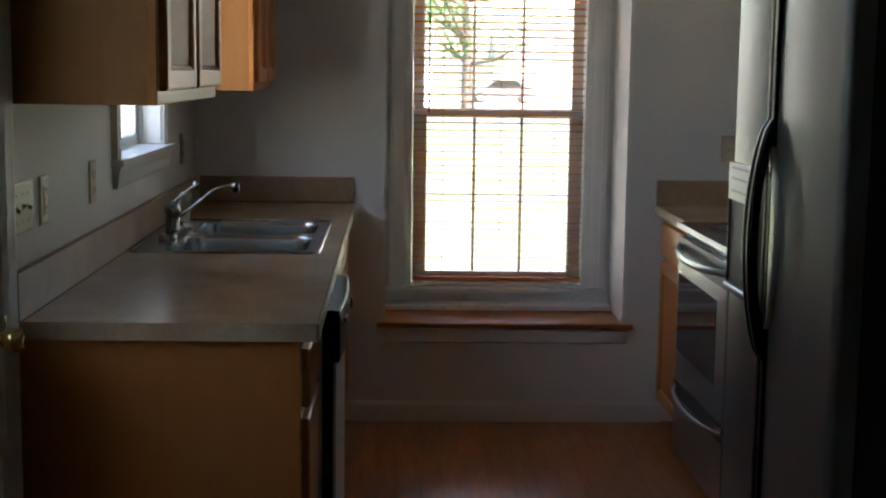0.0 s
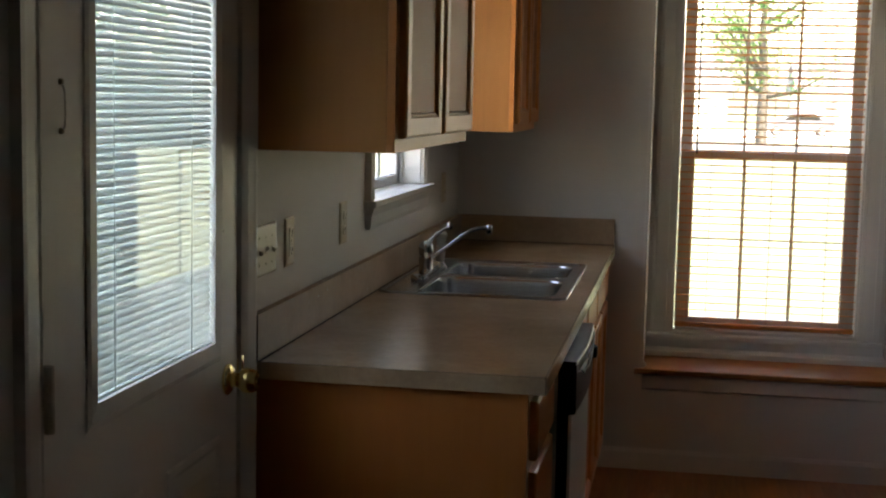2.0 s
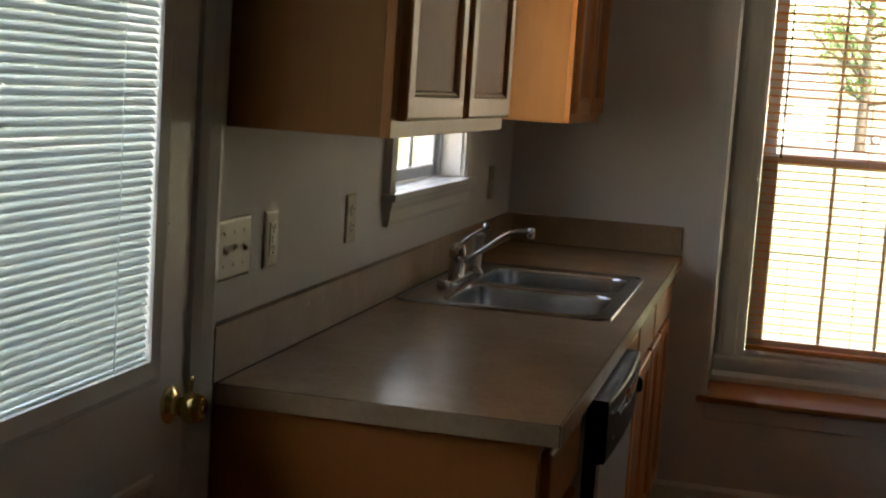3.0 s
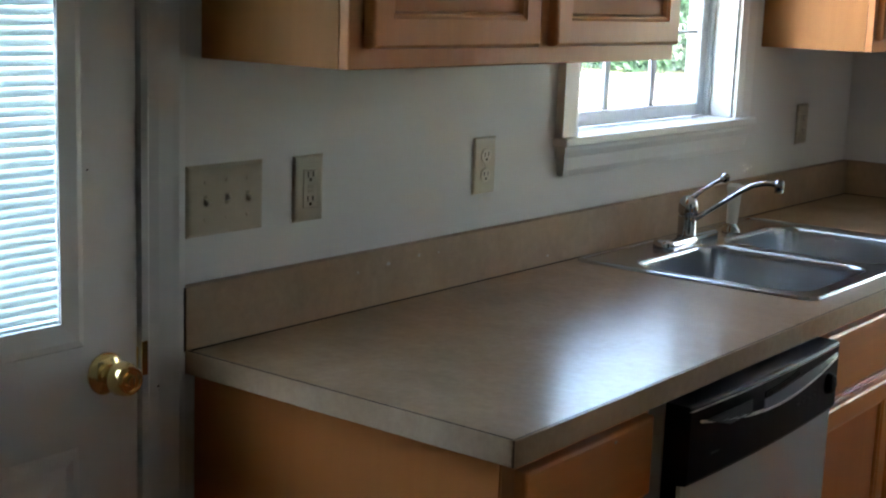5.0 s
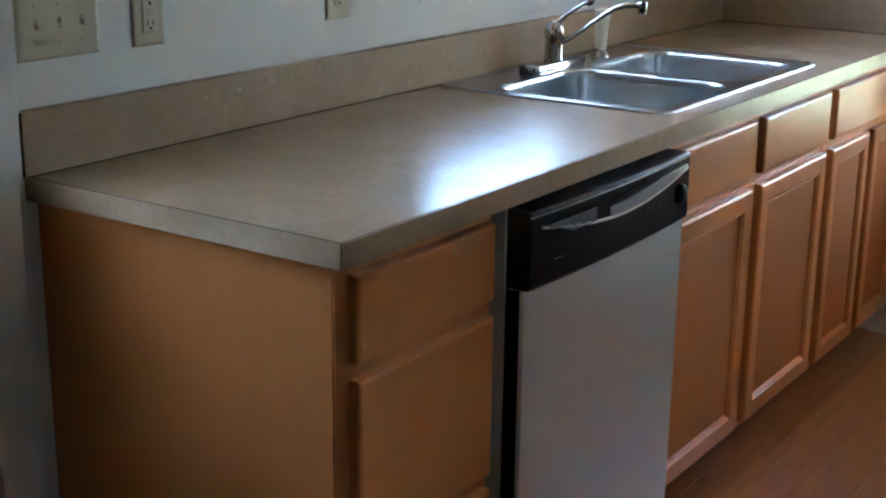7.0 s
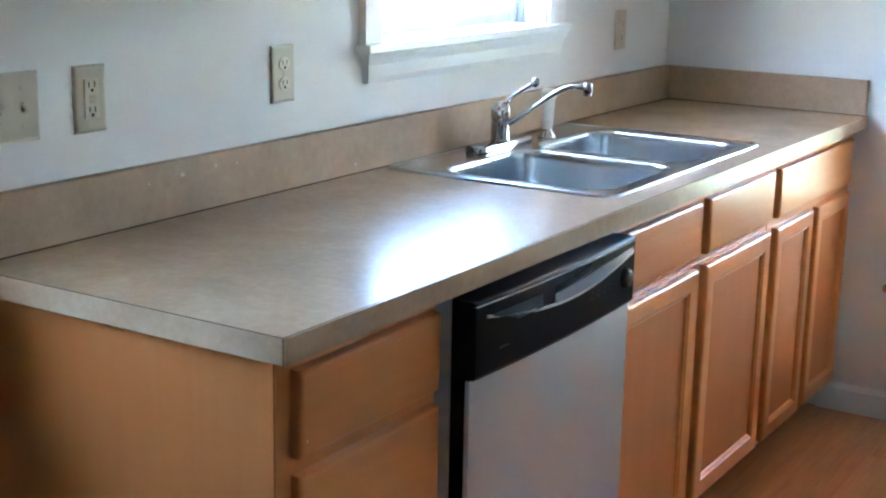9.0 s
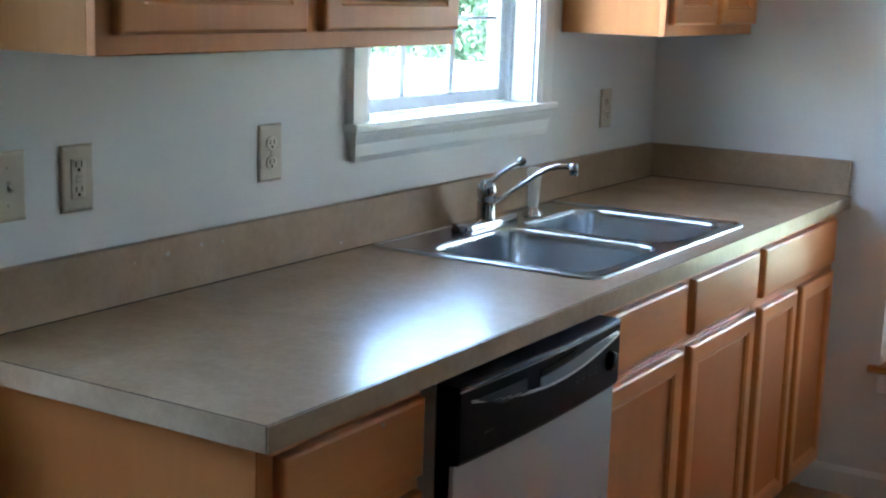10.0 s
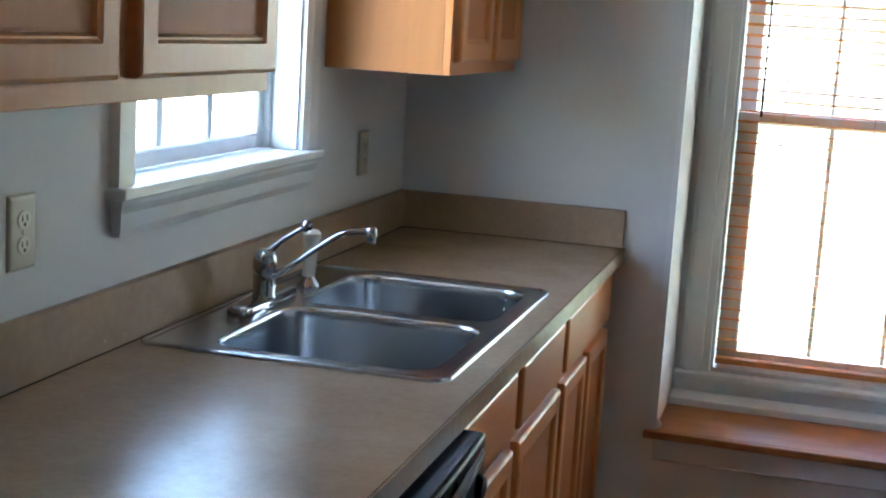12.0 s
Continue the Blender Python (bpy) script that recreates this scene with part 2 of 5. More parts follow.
def part(name, bm, mat, parent=None, label="", smooth=False):
    """Links a bmesh given in world coordinates as one mesh object under a thing or a part."""
    finish(bm, smooth)
    o = ORIGIN.get(parent.name, Vector()) if parent else Vector()
    me = bpy.data.meshes.new(name)
    bmesh.ops.translate(bm, verts=bm.verts, vec=-o)
    bm.to_mesh(me)
    bm.free()
    if smooth:
        me.set_sharp_from_angle(angle=radians(38))
    me.materials.append(mat)
    ob = new(name, me)
    if parent:
        ob.parent = parent
        ORIGIN[ob.name] = o
    if label:
        tagged(ob, label)
    return ob


def single(name, bm, mat, label, category, group="", kind="", smooth=False):
    """A thing of one mesh, with its origin at its base."""
    lo = [min(v.co[i] for v in bm.verts) for i in range(3)]
    hi = [max(v.co[i] for v in bm.verts) for i in range(3)]
    o = Vector(((lo[0] + hi[0]) / 2, (lo[1] + hi[1]) / 2, lo[2]))
    finish(bm, smooth)
    bmesh.ops.translate(bm, verts=bm.verts, vec=-o)
    me = bpy.data.meshes.new(name)
    bm.to_mesh(me)
    bm.free()
    if smooth:
        me.set_sharp_from_angle(angle=radians(38))
    me.materials.append(mat)
    ob = new(name, me)
    ob.location = o
    ORIGIN[ob.name] = o
    return tagged(ob, label, category, group, kind)


def structure(name, bm, mat, label, category, smooth=False):
    ob = part(name, bm, mat, None, label, smooth)
    ORIGIN[ob.name] = Vector()
    return tagged(ob, label, category, "", "structure")


def box(bm, x0, x1, y0, y1, z0, z1, bevel=0.0, seg=1):
    m = Matrix.Translation(((x0 + x1) / 2, (y0 + y1) / 2, (z0 + z1) / 2)) @ Matrix.Diagonal((abs(x1 - x0), abs(y1 - y0), abs(z1 - z0), 1))
    vs = bmesh.ops.create_cube(bm, size=1.0, matrix=m)["verts"]
    if bevel:
        es = list({e for v in vs for e in v.link_edges})
        bmesh.ops.bevel(bm, geom=es, offset=bevel, segments=seg, profile=0.7, affect="EDGES")
    return bm


def boxes(*rows, bevel=0.0, seg=1):
    bm = bmesh.new()
    for r in rows:
        box(bm, *r, bevel=bevel, seg=seg)
    return bm


def extrude(bm, outline, a, b, axis):
    """A prism: an outline in the two other axes (in order), from a to b along axis."""
    def at(p, d):
        v = list(p)
        v.insert(axis, d)
        return v
    n = len(outline)
    lo = [bm.verts.new(at(p, a)) for p in outline]
    hi = [bm.verts.new(at(p, b)) for p in outline]
    bm.faces.new(lo)
    bm.faces.new(hi[::-1])
    for i in range(n):
        bm.faces.new((lo[i], lo[(i + 1) % n], hi[(i + 1) % n], hi[i]))
    return bm


def rings(bm, loops, close_start=True, close_end=True):
    """Skins a list of closed loops of equal length."""
    vs = [[bm.verts.new(p) for p in loop] for loop in loops]
    n = len(vs[0])
    for a, b in zip(vs, vs[1:]):
        for i in range(n):
            bm.faces.new((a[i], a[(i + 1) % n], b[(i + 1) % n], b[i]))
    if close_start:
        bm.faces.new(vs[0][::-1])
    if close_end:
        bm.faces.new(vs[-1])
    return vs


def tube(bm, points, radii, n=12, flat=(1.0, 1.0)):
    pts = [Vector(p) for p in points]
    if isinstance(radii, (int, float)):
        radii = [radii] * len(pts)
    loops, side = [], None
    for i, p in enumerate(pts):
        d = (pts[min(i + 1, len(pts) - 1)] - pts[max(i - 1, 0)]).normalized()
        ref = side if side is not None else (Vector((0, 0, 1)) if abs(d.z) < 0.9 else Vector((1, 0, 0)))
        u = (ref - d * ref.dot(d)).normalized()
        side = u
        w = d.cross(u)
        loops.append([p + radii[i] * (flat[0] * math.cos(2 * math.pi * k / n) * u + flat[1] * math.sin(2 * math.pi * k / n) * w) for k in range(n)])
    rings(bm, loops)
    return bm


def lathe(bm, profile, base, axis=(0, 0, 1), n=20):
    """A turned shape: rows of radius and height along axis."""
    q = Vector((0, 0, 1)).rotation_difference(Vector(axis))
    loops = [[Vector(base) + q @ Vector((r * math.cos(2 * math.pi * k / n), r * math.sin(2 * math.pi * k / n), h)) for k in range(n)] for r, h in profile]
    rings(bm, loops)
    return bm


def rail_bar(bm, points, half_h, half_w):
    """A slim bar of rectangular section along points that run in y."""
    rings(bm, [[(x - half_w, y, z - half_h), (x + half_w, y, z - half_h), (x + half_w, y, z + half_h), (x - half_w, y, z + half_h)] for x, y, z in points])
    return bm


def rounded(x0, x1, y0, y1, r, z, n=6):
    out = []
    for cx, cy, a in ((x1 - r, y1 - r, 0), (x0 + r, y1 - r, 90), (x0 + r, y0 + r, 180), (x1 - r, y0 + r, 270)):
        for k in range(n + 1):
            t = radians(a + 90 * k / n)
            out.append((cx + r * math.cos(t), cy + r * math.sin(t), z))
    return out


# ---- the room ----
FAR, RIGHT, BACK, TOP = 2.71, 2.52, -4.6, 2.44
T = 0.14
# left wall: openings for the door and the small window
DY0, DY1, DZ = -0.980, -0.085, 2.04
WY0, WY1, WZ0, WZ1 = 1.125, 1.905, 1.19, 2.06
structure("wall_west", boxes(
    (-T, 0, BACK - T, DY0, 0, TOP), (-T, 0, DY0, DY1, DZ, TOP), (-T, 0, DY1, WY0, 0, TOP),
    (-T, 0, WY0, WY1, 0, WZ0 - 0.03), (-T, 0, WY0, WY1, WZ1, TOP), (-T, 0, WY1, FAR + T, 0, TOP)), WALL,
    "off-white painted plaster wall behind the sink counter", "wall")
# far wall with the deep window bay
RX0, RX1, RZ0, RZ1, RD = 0.771, 1.765, 0.418, 2.20, 3.110
structure("wall_north", boxes(
    (0, RX0, FAR, FAR + T, 0, TOP), (RX1, RIGHT + T, FAR, FAR + T, 0, TOP), (RX0, RX1, FAR, FAR + T, 0, RZ0 - 0.03), (RX0, RX1, FAR, FAR + T, RZ1, TOP)),
    WALL, "off-white painted plaster wall with a deep window bay", "wall")
BX0, BX1, BZ0, BZ1 = 0.875, 1.655, 0.503, 2.06
structure("wall_bay", boxes(
    (RX0 - 0.10, RX0, FAR + T, RD + 0.12, RZ0 - 0.03, RZ1 + 0.1), (RX1, RX1 + 0.10, FAR + T, RD + 0.12, RZ0 - 0.03, RZ1 + 0.1),
    (RX0, RX1, FAR + T, RD + 0.12, RZ1, RZ1 + 0.1), (RX0, RX1, FAR + T, RD + 0.12, RZ0 - 0.13, RZ0 - 0.03),
    (RX0, BX0, RD, RD + 0.12, RZ0 - 0.03, RZ1), (BX1, RX1, RD, RD + 0.12, RZ0 - 0.03, RZ1),
    (BX0, BX1, RD, RD + 0.12, RZ0 - 0.03, BZ0), (BX0, BX1, RD, RD + 0.12, BZ1, RZ1)),
    WALL, "white painted window bay with plaster sides", "wall")
structure("wall_east", boxes((RIGHT, RIGHT + T, BACK - T, FAR, 0, TOP)), WALL, "off-white painted plaster wall behind the stove", "wall")
structure("wall_south", boxes((0, RIGHT, BACK - T, BACK, 0, TOP)), WALL, "plain off-white painted wall closing the room", "wall")
structure("ceiling", boxes((-T, RIGHT + T, BACK - T, FAR + T, TOP, TOP + 0.12)), CEIL, "white textured plaster ceiling", "ceiling")
structure("subfloor", boxes((-T, RIGHT + T, BACK - T, FAR + T, -0.20, -0.016)), SEAM, "dark base under the floor boards", "floor")

# unseen roof slab; its eaves are added to hold skylight off the windows
bm = bmesh.new()
box(bm, -0.55, RIGHT + 0.55, BACK - 0.55, FAR + 0.45, TOP + 0.125, TOP + 0.27, 0.01)
structure("roof", bm, ROOFM, "unseen grey roof with eaves added to shade the windows", "roof")

# corner beads of the bay, flared at the foot
for bx, s in ((RX0, 1), (RX1, -1)):
    bm = bmesh.new()
    extrude(bm, [(bx + s * 0.004, FAR - 0.003), (bx - s * 0.012, FAR - 0.003), (bx - s * 0.012, FAR), (bx, FAR), (bx, FAR + 0.016), (bx + s * 0.004, FAR + 0.016)], RZ0 + 0.03, RZ1, 2)
    foot = [[(bx + s * a, FAR + b, z) for a, b in ((0.004, -0.003), (-0.012 - w * 0.3, -0.003), (-0.012, 0.0), (0.0, 0.0), (0.0, 0.016), (0.004 + w, 0.016 + w * 0.4), (0.004 + w, 0.004 - w * 0.3))] for z, w in ((RZ0 + 0.032, 0.0), (RZ0 + 0.012, 0.012), (RZ0 + 0.002, 0.004))]
    rings(bm, foot)
    structure("corner_bead", bm, TRIM, "chipped white plaster corner bead of the window bay", "trim")

# baseboards
structure("baseboard_north", extrude(bmesh.new(), [(FAR, 0.0), (FAR, 0.085), (FAR - 0.006, 0.085), (FAR - 0.014, 0.07), (FAR - 0.014, 0.0)], 0.57, 1.93, 0), TRIM, "low white painted baseboard", "baseboard")
structure("baseboard_west", extrude(bmesh.new(), [(0.0, 0.0), (0.0, 0.085), (0.006, 0.085), (0.014, 0.07), (0.014, 0.0)], BACK, DY0 - 0.09, 1), TRIM, "low white painted baseboard", "baseboard")
structure("baseboard_east", extrude(bmesh.new(), [(RIGHT, 0.0), (RIGHT, 0.085), (RIGHT - 0.006, 0.085), (RIGHT - 0.014, 0.07), (RIGHT - 0.014, 0.0)], BACK, -0.52, 1), TRIM, "low white painted baseboard", "baseboard")


# ---- windows ----
def sash(parent, horizontal, plane, depth, a0, a1, z0, z1, stile, rail_b, rail_t, cols, rows, mat, bar=0.018):
    """A sash in the plane y=plane (horizontal) or x=plane, with its bars and panes."""
    def put(bm, u0, u1, w0, w1, d0, d1, bev=0.004):
        if horizontal:
            box(bm, u0, u1, plane + d0, plane + d1, w0, w1, bev)
        else:
            box(bm, plane - d1, plane - d0, u0, u1, w0, w1, bev)
    bm = bmesh.new()
    put(bm, a0, a0 + stile, z0, z1, 0, depth)
    put(bm, a1 - stile, a1, z0, z1, 0, depth)
    put(bm, a0 + stile, a1 - stile, z0, z0 + rail_b, 0.001, depth - 0.001)
    put(bm, a0 + stile, a1 - stile, z1 - rail_t, z1, 0.001, depth - 0.001)
    frame_ob = part("sash_frame", bm, mat, parent)
    g0, g1, h0, h1 = a0 + stile, a1 - stile, z0 + rail_b, z1 - rail_t
    for i in range(1, cols):
        bm = bmesh.new()
        c = g0 + (g1 - g0) * i / cols
        put(bm, c - bar / 2, c + bar / 2, h0, h1, depth * 0.35, depth * 0.65, 0.003)
        part("muntin", bm, mat, frame_ob)
    for j in range(1, rows):
        bm = bmesh.new()
        c = h0 + (h1 - h0) * j / rows
        put(bm, g0, g1, c - bar * 0.18, c + bar * 0.18, depth * 0.36, depth * 0.64, 0.003)
        part("muntin", bm, mat, frame_ob)
    for i in range(cols):
        for j in range(rows):
            bm = bmesh.new()
            put(bm, g0 + (g1 - g0) * i / cols, g0 + (g1 - g0) * (i + 1) / cols, h0 + (h1 - h0) * j / rows, h0 + (h1 - h0) * (j + 1) / rows, depth * 0.49, depth * 0.51, 0)
            p = part("pane", bm, GLASS, frame_ob)
            p.visible_shadow = False


# small window over the sink
w1 = thing("window_1", (0, (WY0 + WY1) / 2, WZ0), "small white double-hung window with grid bars over the sink", "window", "", "structure")
part("jamb", boxes((-T, 0, WY0, WY0 + 0.012, WZ0, WZ1), (-T, 0, WY1 - 0.012, WY1, WZ0, WZ1), (-T, 0, WY0 + 0.012, WY1 - 0.012, WZ1 - 0.012, WZ1), (-T, -0.02, WY0 + 0.012, WY1 - 0.012, WZ0 - 0.028, WZ0 - 0.004)), TRIM, w1)
sash(w1, False, -0.075, 0.032, WY0 + 0.02, WY1 - 0.02, WZ0 + 0.0, 1.62, 0.038, 0.034, 0.03, 3, 2, VINYL, 0.026)
sash(w1, False, -0.108, 0.030, WY0 + 0.02, WY1 - 0.02, 1.595, WZ1 - 0.014, 0.038, 0.03, 0.034, 3, 2, VINYL, 0.016)
bm = boxes((-0.075, -0.062, WY0 + 0.012, WY0 + 0.026, WZ0, WZ1 - 0.012), (-0.075, -0.062, WY1 - 0.026, WY1 - 0.012, WZ0, WZ1 - 0.012), bevel=0.003)
part("stop_bead", bm, VINYL, w1)
# the casing is stepped in profile
for y0, y1, s in ((WY0 - 0.068, WY0 + 0.004, 1), (WY1 - 0.004, WY1 + 0.068, -1)):
    prof = [(0.0, y0), (0.019, y0), (0.019, y0 + 0.05), (0.016, y0 + 0.056), (0.011, y0 + 0.072), (0.0, y0 + 0.072)] if s > 0 else [(0.0, y1), (0.0, y1 - 0.072), (0.011, y1 - 0.072), (0.016, y1 - 0.056), (0.019, y1 - 0.05), (0.019, y1)]
    part("casing", extrude(bmesh.new(), prof, WZ0 - 0.002, WZ1 + 0.068, 2), TRIM, w1)
part("casing", boxes((0, 0.018, WY0 + 0.004, WY1 - 0.004, WZ1 - 0.004, WZ1 + 0.068), bevel=0.003), TRIM, w1)
bm = boxes((-0.075, 0.0, WY0 + 0.012, WY1 - 0.012, WZ0 - 0.028, WZ0 - 0.002))
box(bm, 0.0, 0.038, WY0 - 0.080, WY1 + 0.072, WZ0 - 0.022, WZ0 - 0.002, 0.006, 3)
part("window_stool", bm, TRIM, w1)
# apron: cove profile with mitred returns
y0, y1 = WY0 - 0.07, WY1 + 0.07
loops = [[(0.0, y0 + e, z), (x, y0 + e, z), (x, y1 - e, z), (0.0, y1 - e, z)] for x, z, e in ((0.028, WZ0 - 0.0225, 0.0), (0.026, WZ0 - 0.033, 0.002), (0.020, WZ0 - 0.048, 0.010), (0.017, WZ0 - 0.075, 0.014), (0.013, WZ0 - 0.088, 0.018))]
bm = bmesh.new()
rings(bm, loops)
part("apron", bm, TRIM, w1)

# large window in the bay
w2 = thing("window_2", ((BX0 + BX1) / 2, RD, BZ0), "tall white double-hung window with grid bars in a bay", "window", "", "structure")
part("jamb", boxes((BX0, BX0 + 0.012, RD, RD + 0.12, BZ0, BZ1), (BX1 - 0.012, BX1, RD, RD + 0.12, BZ0, BZ1), (BX0 + 0.012, BX1 - 0.012, RD, RD + 0.12, BZ1 - 0.012, BZ1), (BX0 + 0.012, BX1 - 0.012, RD, RD + 0.12, BZ0 + 0.001, BZ0 + 0.014)), TRIM, w2)
sash(w2, True, RD + 0.055, 0.030, BX0 + 0.014, BX1 - 0.014, BZ0 + 0.015, 1.285, 0.062, 0.05, 0.036, 3, 2, VINYL, 0.015)
sash(w2, True, RD + 0.086, 0.028, BX0 + 0.014, BX1 - 0.014, 1.255, BZ1 - 0.014, 0.050, 0.034, 0.05, 3, 2, VINYL, 0.013)
for x0, x1 in ((BX0 - 0.085, BX0 + 0.004), (BX1 - 0.004, BX1 + 0.085)):
    bm = boxes((x0, x1, RD - 0.017, RD, BZ0 + 0.002, BZ1 + 0.085), bevel=0.004, seg=2)
    box(bm, x0 + 0.012, x1 - 0.024, RD - 0.021, RD - 0.0165, BZ0 + 0.004, BZ1 + 0.07, 0.002)
    part("casing", bm, TRIM, w2)
part("casing", boxes((BX0 + 0.004, BX1 - 0.004, RD - 0.016, RD, BZ1 - 0.004, BZ1 + 0.085), bevel=0.004), TRIM, w2)
part("window_stool", boxes((BX0 - 0.10, BX1 + 0.10, RD - 0.045, RD + 0.02, BZ0 - 0.022, BZ0 + 0.0), bevel=0.006, seg=2), TRIM, w2)
bm = boxes((RX0 + 0.004, RX1 - 0.004, RD - 0.014, RD, RZ0 + 0.002, BZ0 - 0.023), bevel=0.003)
part("apron", bm, TRIM, w2)
part("base_strip", boxes((RX0 + 0.003, RX1 - 0.003, RD - 0.12, RD - 0.0145, RZ0 + 0.001, RZ0 + 0.024), bevel=0.005, seg=2), TRIM, w2)

# oak ledge of the bay, with a rounded nose and white moulding below
bm = boxes((RX0 + 0.001, RX1 - 0.001, FAR - 0.0, RD - 0.0, RZ0 - 0.022, RZ0))
box(bm, RX0 - 0.030, RX1 + 0.042, FAR - 0.022, FAR, RZ0 - 0.022, RZ0, 0.007, 3)
structure("window_ledge", bm, OAK, "varnished oak ledge along the foot of the window bay", "window ledge")
structure("ledge_moulding", boxes((RX0 - 0.0, RX1 + 0.02, FAR - 0.008, FAR, RZ0 - 0.085, RZ0 - 0.024), bevel=0.004), WALL, "off-white painted moulding under the oak ledge", "trim")


def wood_blind():
    b = thing("wooden_blind", ((BX0 + BX1) / 2, RD + 0.028, BZ0 + 0.03), "lowered honey-brown wooden blind with open slats in the window", "window blind")
    x0, x1, yc = BX0 + 0.016, BX1 - 0.016, RD + 0.026
    part("headrail", boxes((x0, x1, yc - 0.026, yc + 0.024, BZ1 - 0.062, BZ1 - 0.016), bevel=0.003), SLATW, b)
    part("bottom_rail", boxes((x0, x1, yc - 0.019, yc + 0.019, BZ0 + 0.026, BZ0 + 0.044), bevel=0.004, seg=2), SLATW, b)
    pitch, z0 = 0.0312, BZ0 + 0.068
    n = int((BZ1 - 0.075 - z0) / pitch) + 1
    bm = bmesh.new()
    tilt = radians(-8)
    prof = []
    for k in range(5):
        u = -0.0178 + 0.0356 * k / 4
        prof.append((u, 0.0015 * (1 - (u / 0.0178) ** 2)))
    loop = [(u, w + 0.0013) for u, w in prof] + [(u, w - 0.0013) for u, w in prof[::-1]]
    loop = [(u * math.cos(tilt) - w * math.sin(tilt), u * math.sin(tilt) + w * math.cos(tilt)) for u, w in loop]
    extrude(bm, loop, -(x1 - x0) / 2, (x1 - x0) / 2, 0)
    finish(bm, False)
    me = bpy.data.meshes.new("slat")
    bm.to_mesh(me)
    bm.free()
    me.materials.append(SLATW)
    rnd = random.Random(4)
    for i in range(n):
        s = new("slat", me)
        s.parent = b
        s.matrix_basis = Matrix.Translation(Vector(((x0 + x1) / 2, yc, z0 + i * pitch)) - ORIGIN[b.name]) @ pose(0, 0, 0, rnd.uniform(-2, 2), rnd.uniform(-0.12, 0.12), 0)
    for x in (x0 + 0.13, (x0 + x1) / 2 + 0.01, x1 - 0.13):
        for dy in (-0.0205, 0.0205):
            part("ladder_cord", tube(bmesh.new(), [(x, yc + dy, BZ0 + 0.04), (x, yc + dy, BZ1 - 0.06)], 0.0009, 5), CORD, b)
    part("tilt_wand", tube(bmesh.new(), [(x0 + 0.066, yc - 0.03, 1.275), (x0 + 0.066, yc - 0.03, 1.30), (x0 + 0.066, yc - 0.028, BZ1 - 0.05)], [0.0045, 0.004, 0.003], 8), SEAM, b, "thin dark tilt wand")


wood_blind()


# ---- the back door ----
def back_door():
    d = thing("door_1", (0, (DY0 + DY1) / 2, 0), "closed white half-glazed back door with built-in blind", "door", "", "structure")
    y0, y1, xf = DY0 + 0.0045, DY1 - 0.004, 0.0
    gy0, gy1, gz0, gz1 = -0.793, -0.220, 0.985, 1.93
    slab = boxes((-0.044, xf, y0, gy0, 0.012, DZ - 0.006), (-0.044, xf, gy1, y1, 0.012, DZ - 0.006), (-0.044, xf, gy0, gy1, 0.012, gz0), (-0.044, xf, gy0, gy1, gz1, DZ - 0.006))
    leaf = part("door_leaf", slab, DOORP, d)
    # raised frame round the glazing
    def ring_frame(a0, a1, b0, b1, prof):
        bm = bmesh.new()
        loops = []
        for off, x in prof:
            loops.append([(x, a0 - off, b0 - off), (x, a1 + off, b0 - off), (x, a1 + off, b1 + off), (x, a0 - off, b1 + off)])
        rings(bm, loops, False, False)
        return bm
    part("glazing_frame", ring_frame(gy0, gy1, gz0, gz1, [(0.032, 0.0005), (0.030, 0.003), (0.020, 0.0055), (0.008, 0.0045), (-0.009, 0.003), (-0.010, -0.0025)]), DOORP, leaf)
    for a0, a1 in ((-0.87, -0.60), (-0.49, -0.20)):
        for b0, b1 in ((0.22, 0.80),):
            bm = ring_frame(a0 + 0.03, a1 - 0.03, b0 + 0.03, b1 - 0.03, [(0.030, 0.0005), (0.026, 0.005), (0.016, 0.006), (0.006, 0.002), (-0.012, 0.003), (-0.03, 0.006), (-0.05, 0.006)])
            part("raised_panel", bm, DOORP, leaf)
            part("raised_panel", boxes((0.0005, 0.006, a0 + 0.079, a1 - 0.079, b0 + 0.079, b1 - 0.079)), DOORP, leaf)
    for x in (-0.036, -0.006):
        p = part("pane", boxes((x, x + 0.003, gy0 - 0.004, gy1 + 0.004, gz0 - 0.004, gz1 + 0.004)), GLASS, leaf)
        p.visible_shadow = False
    # mini blind inside the glazing
    blind = part("mini_blind", boxes((-0.019, -0.0072, gy0 + 0.002, gy1 - 0.002, gz0 - 0.002, gz0 + 0.014), (-0.020, -0.0070, gy0 + 0.004, gy1 - 0.004, gz1 - 0.02, gz1 - 0.001), bevel=0.002), SLATM, d, "white metal mini blind, half-closed slats tinted with sky blue")
    bm = bmesh.new()
    loop = []
    for k in range(5):
        u = -0.0075 + 0.015 * k / 4
        loop.append((u, 0.0011 * (1 - (u / 0.0075) ** 2)))
    loop = [(u, w + 0.0003) for u, w in loop] + [(u, w - 0.0003) for u, w in loop[::-1]]
    t = radians(-57)
    loop = [(u * math.cos(t) - w * math.sin(t), u * math.sin(t) + w * math.cos(t)) for u, w in loop]
    extrude(bm, [(u, w) for u, w in loop], -(gy1 - gy0) / 2 + 0.002, (gy1 - gy0) / 2 - 0.002, 1)
    finish(bm, False)
    me = bpy.data.meshes.new("slat")
    bm.to_mesh(me)
    bm.free()
    me.materials.append(SLATM)
    z, rnd = gz0 + 0.022, random.Random(7)
    while z < gz1 - 0.024:
        s = new("slat", me)
        s.parent = blind
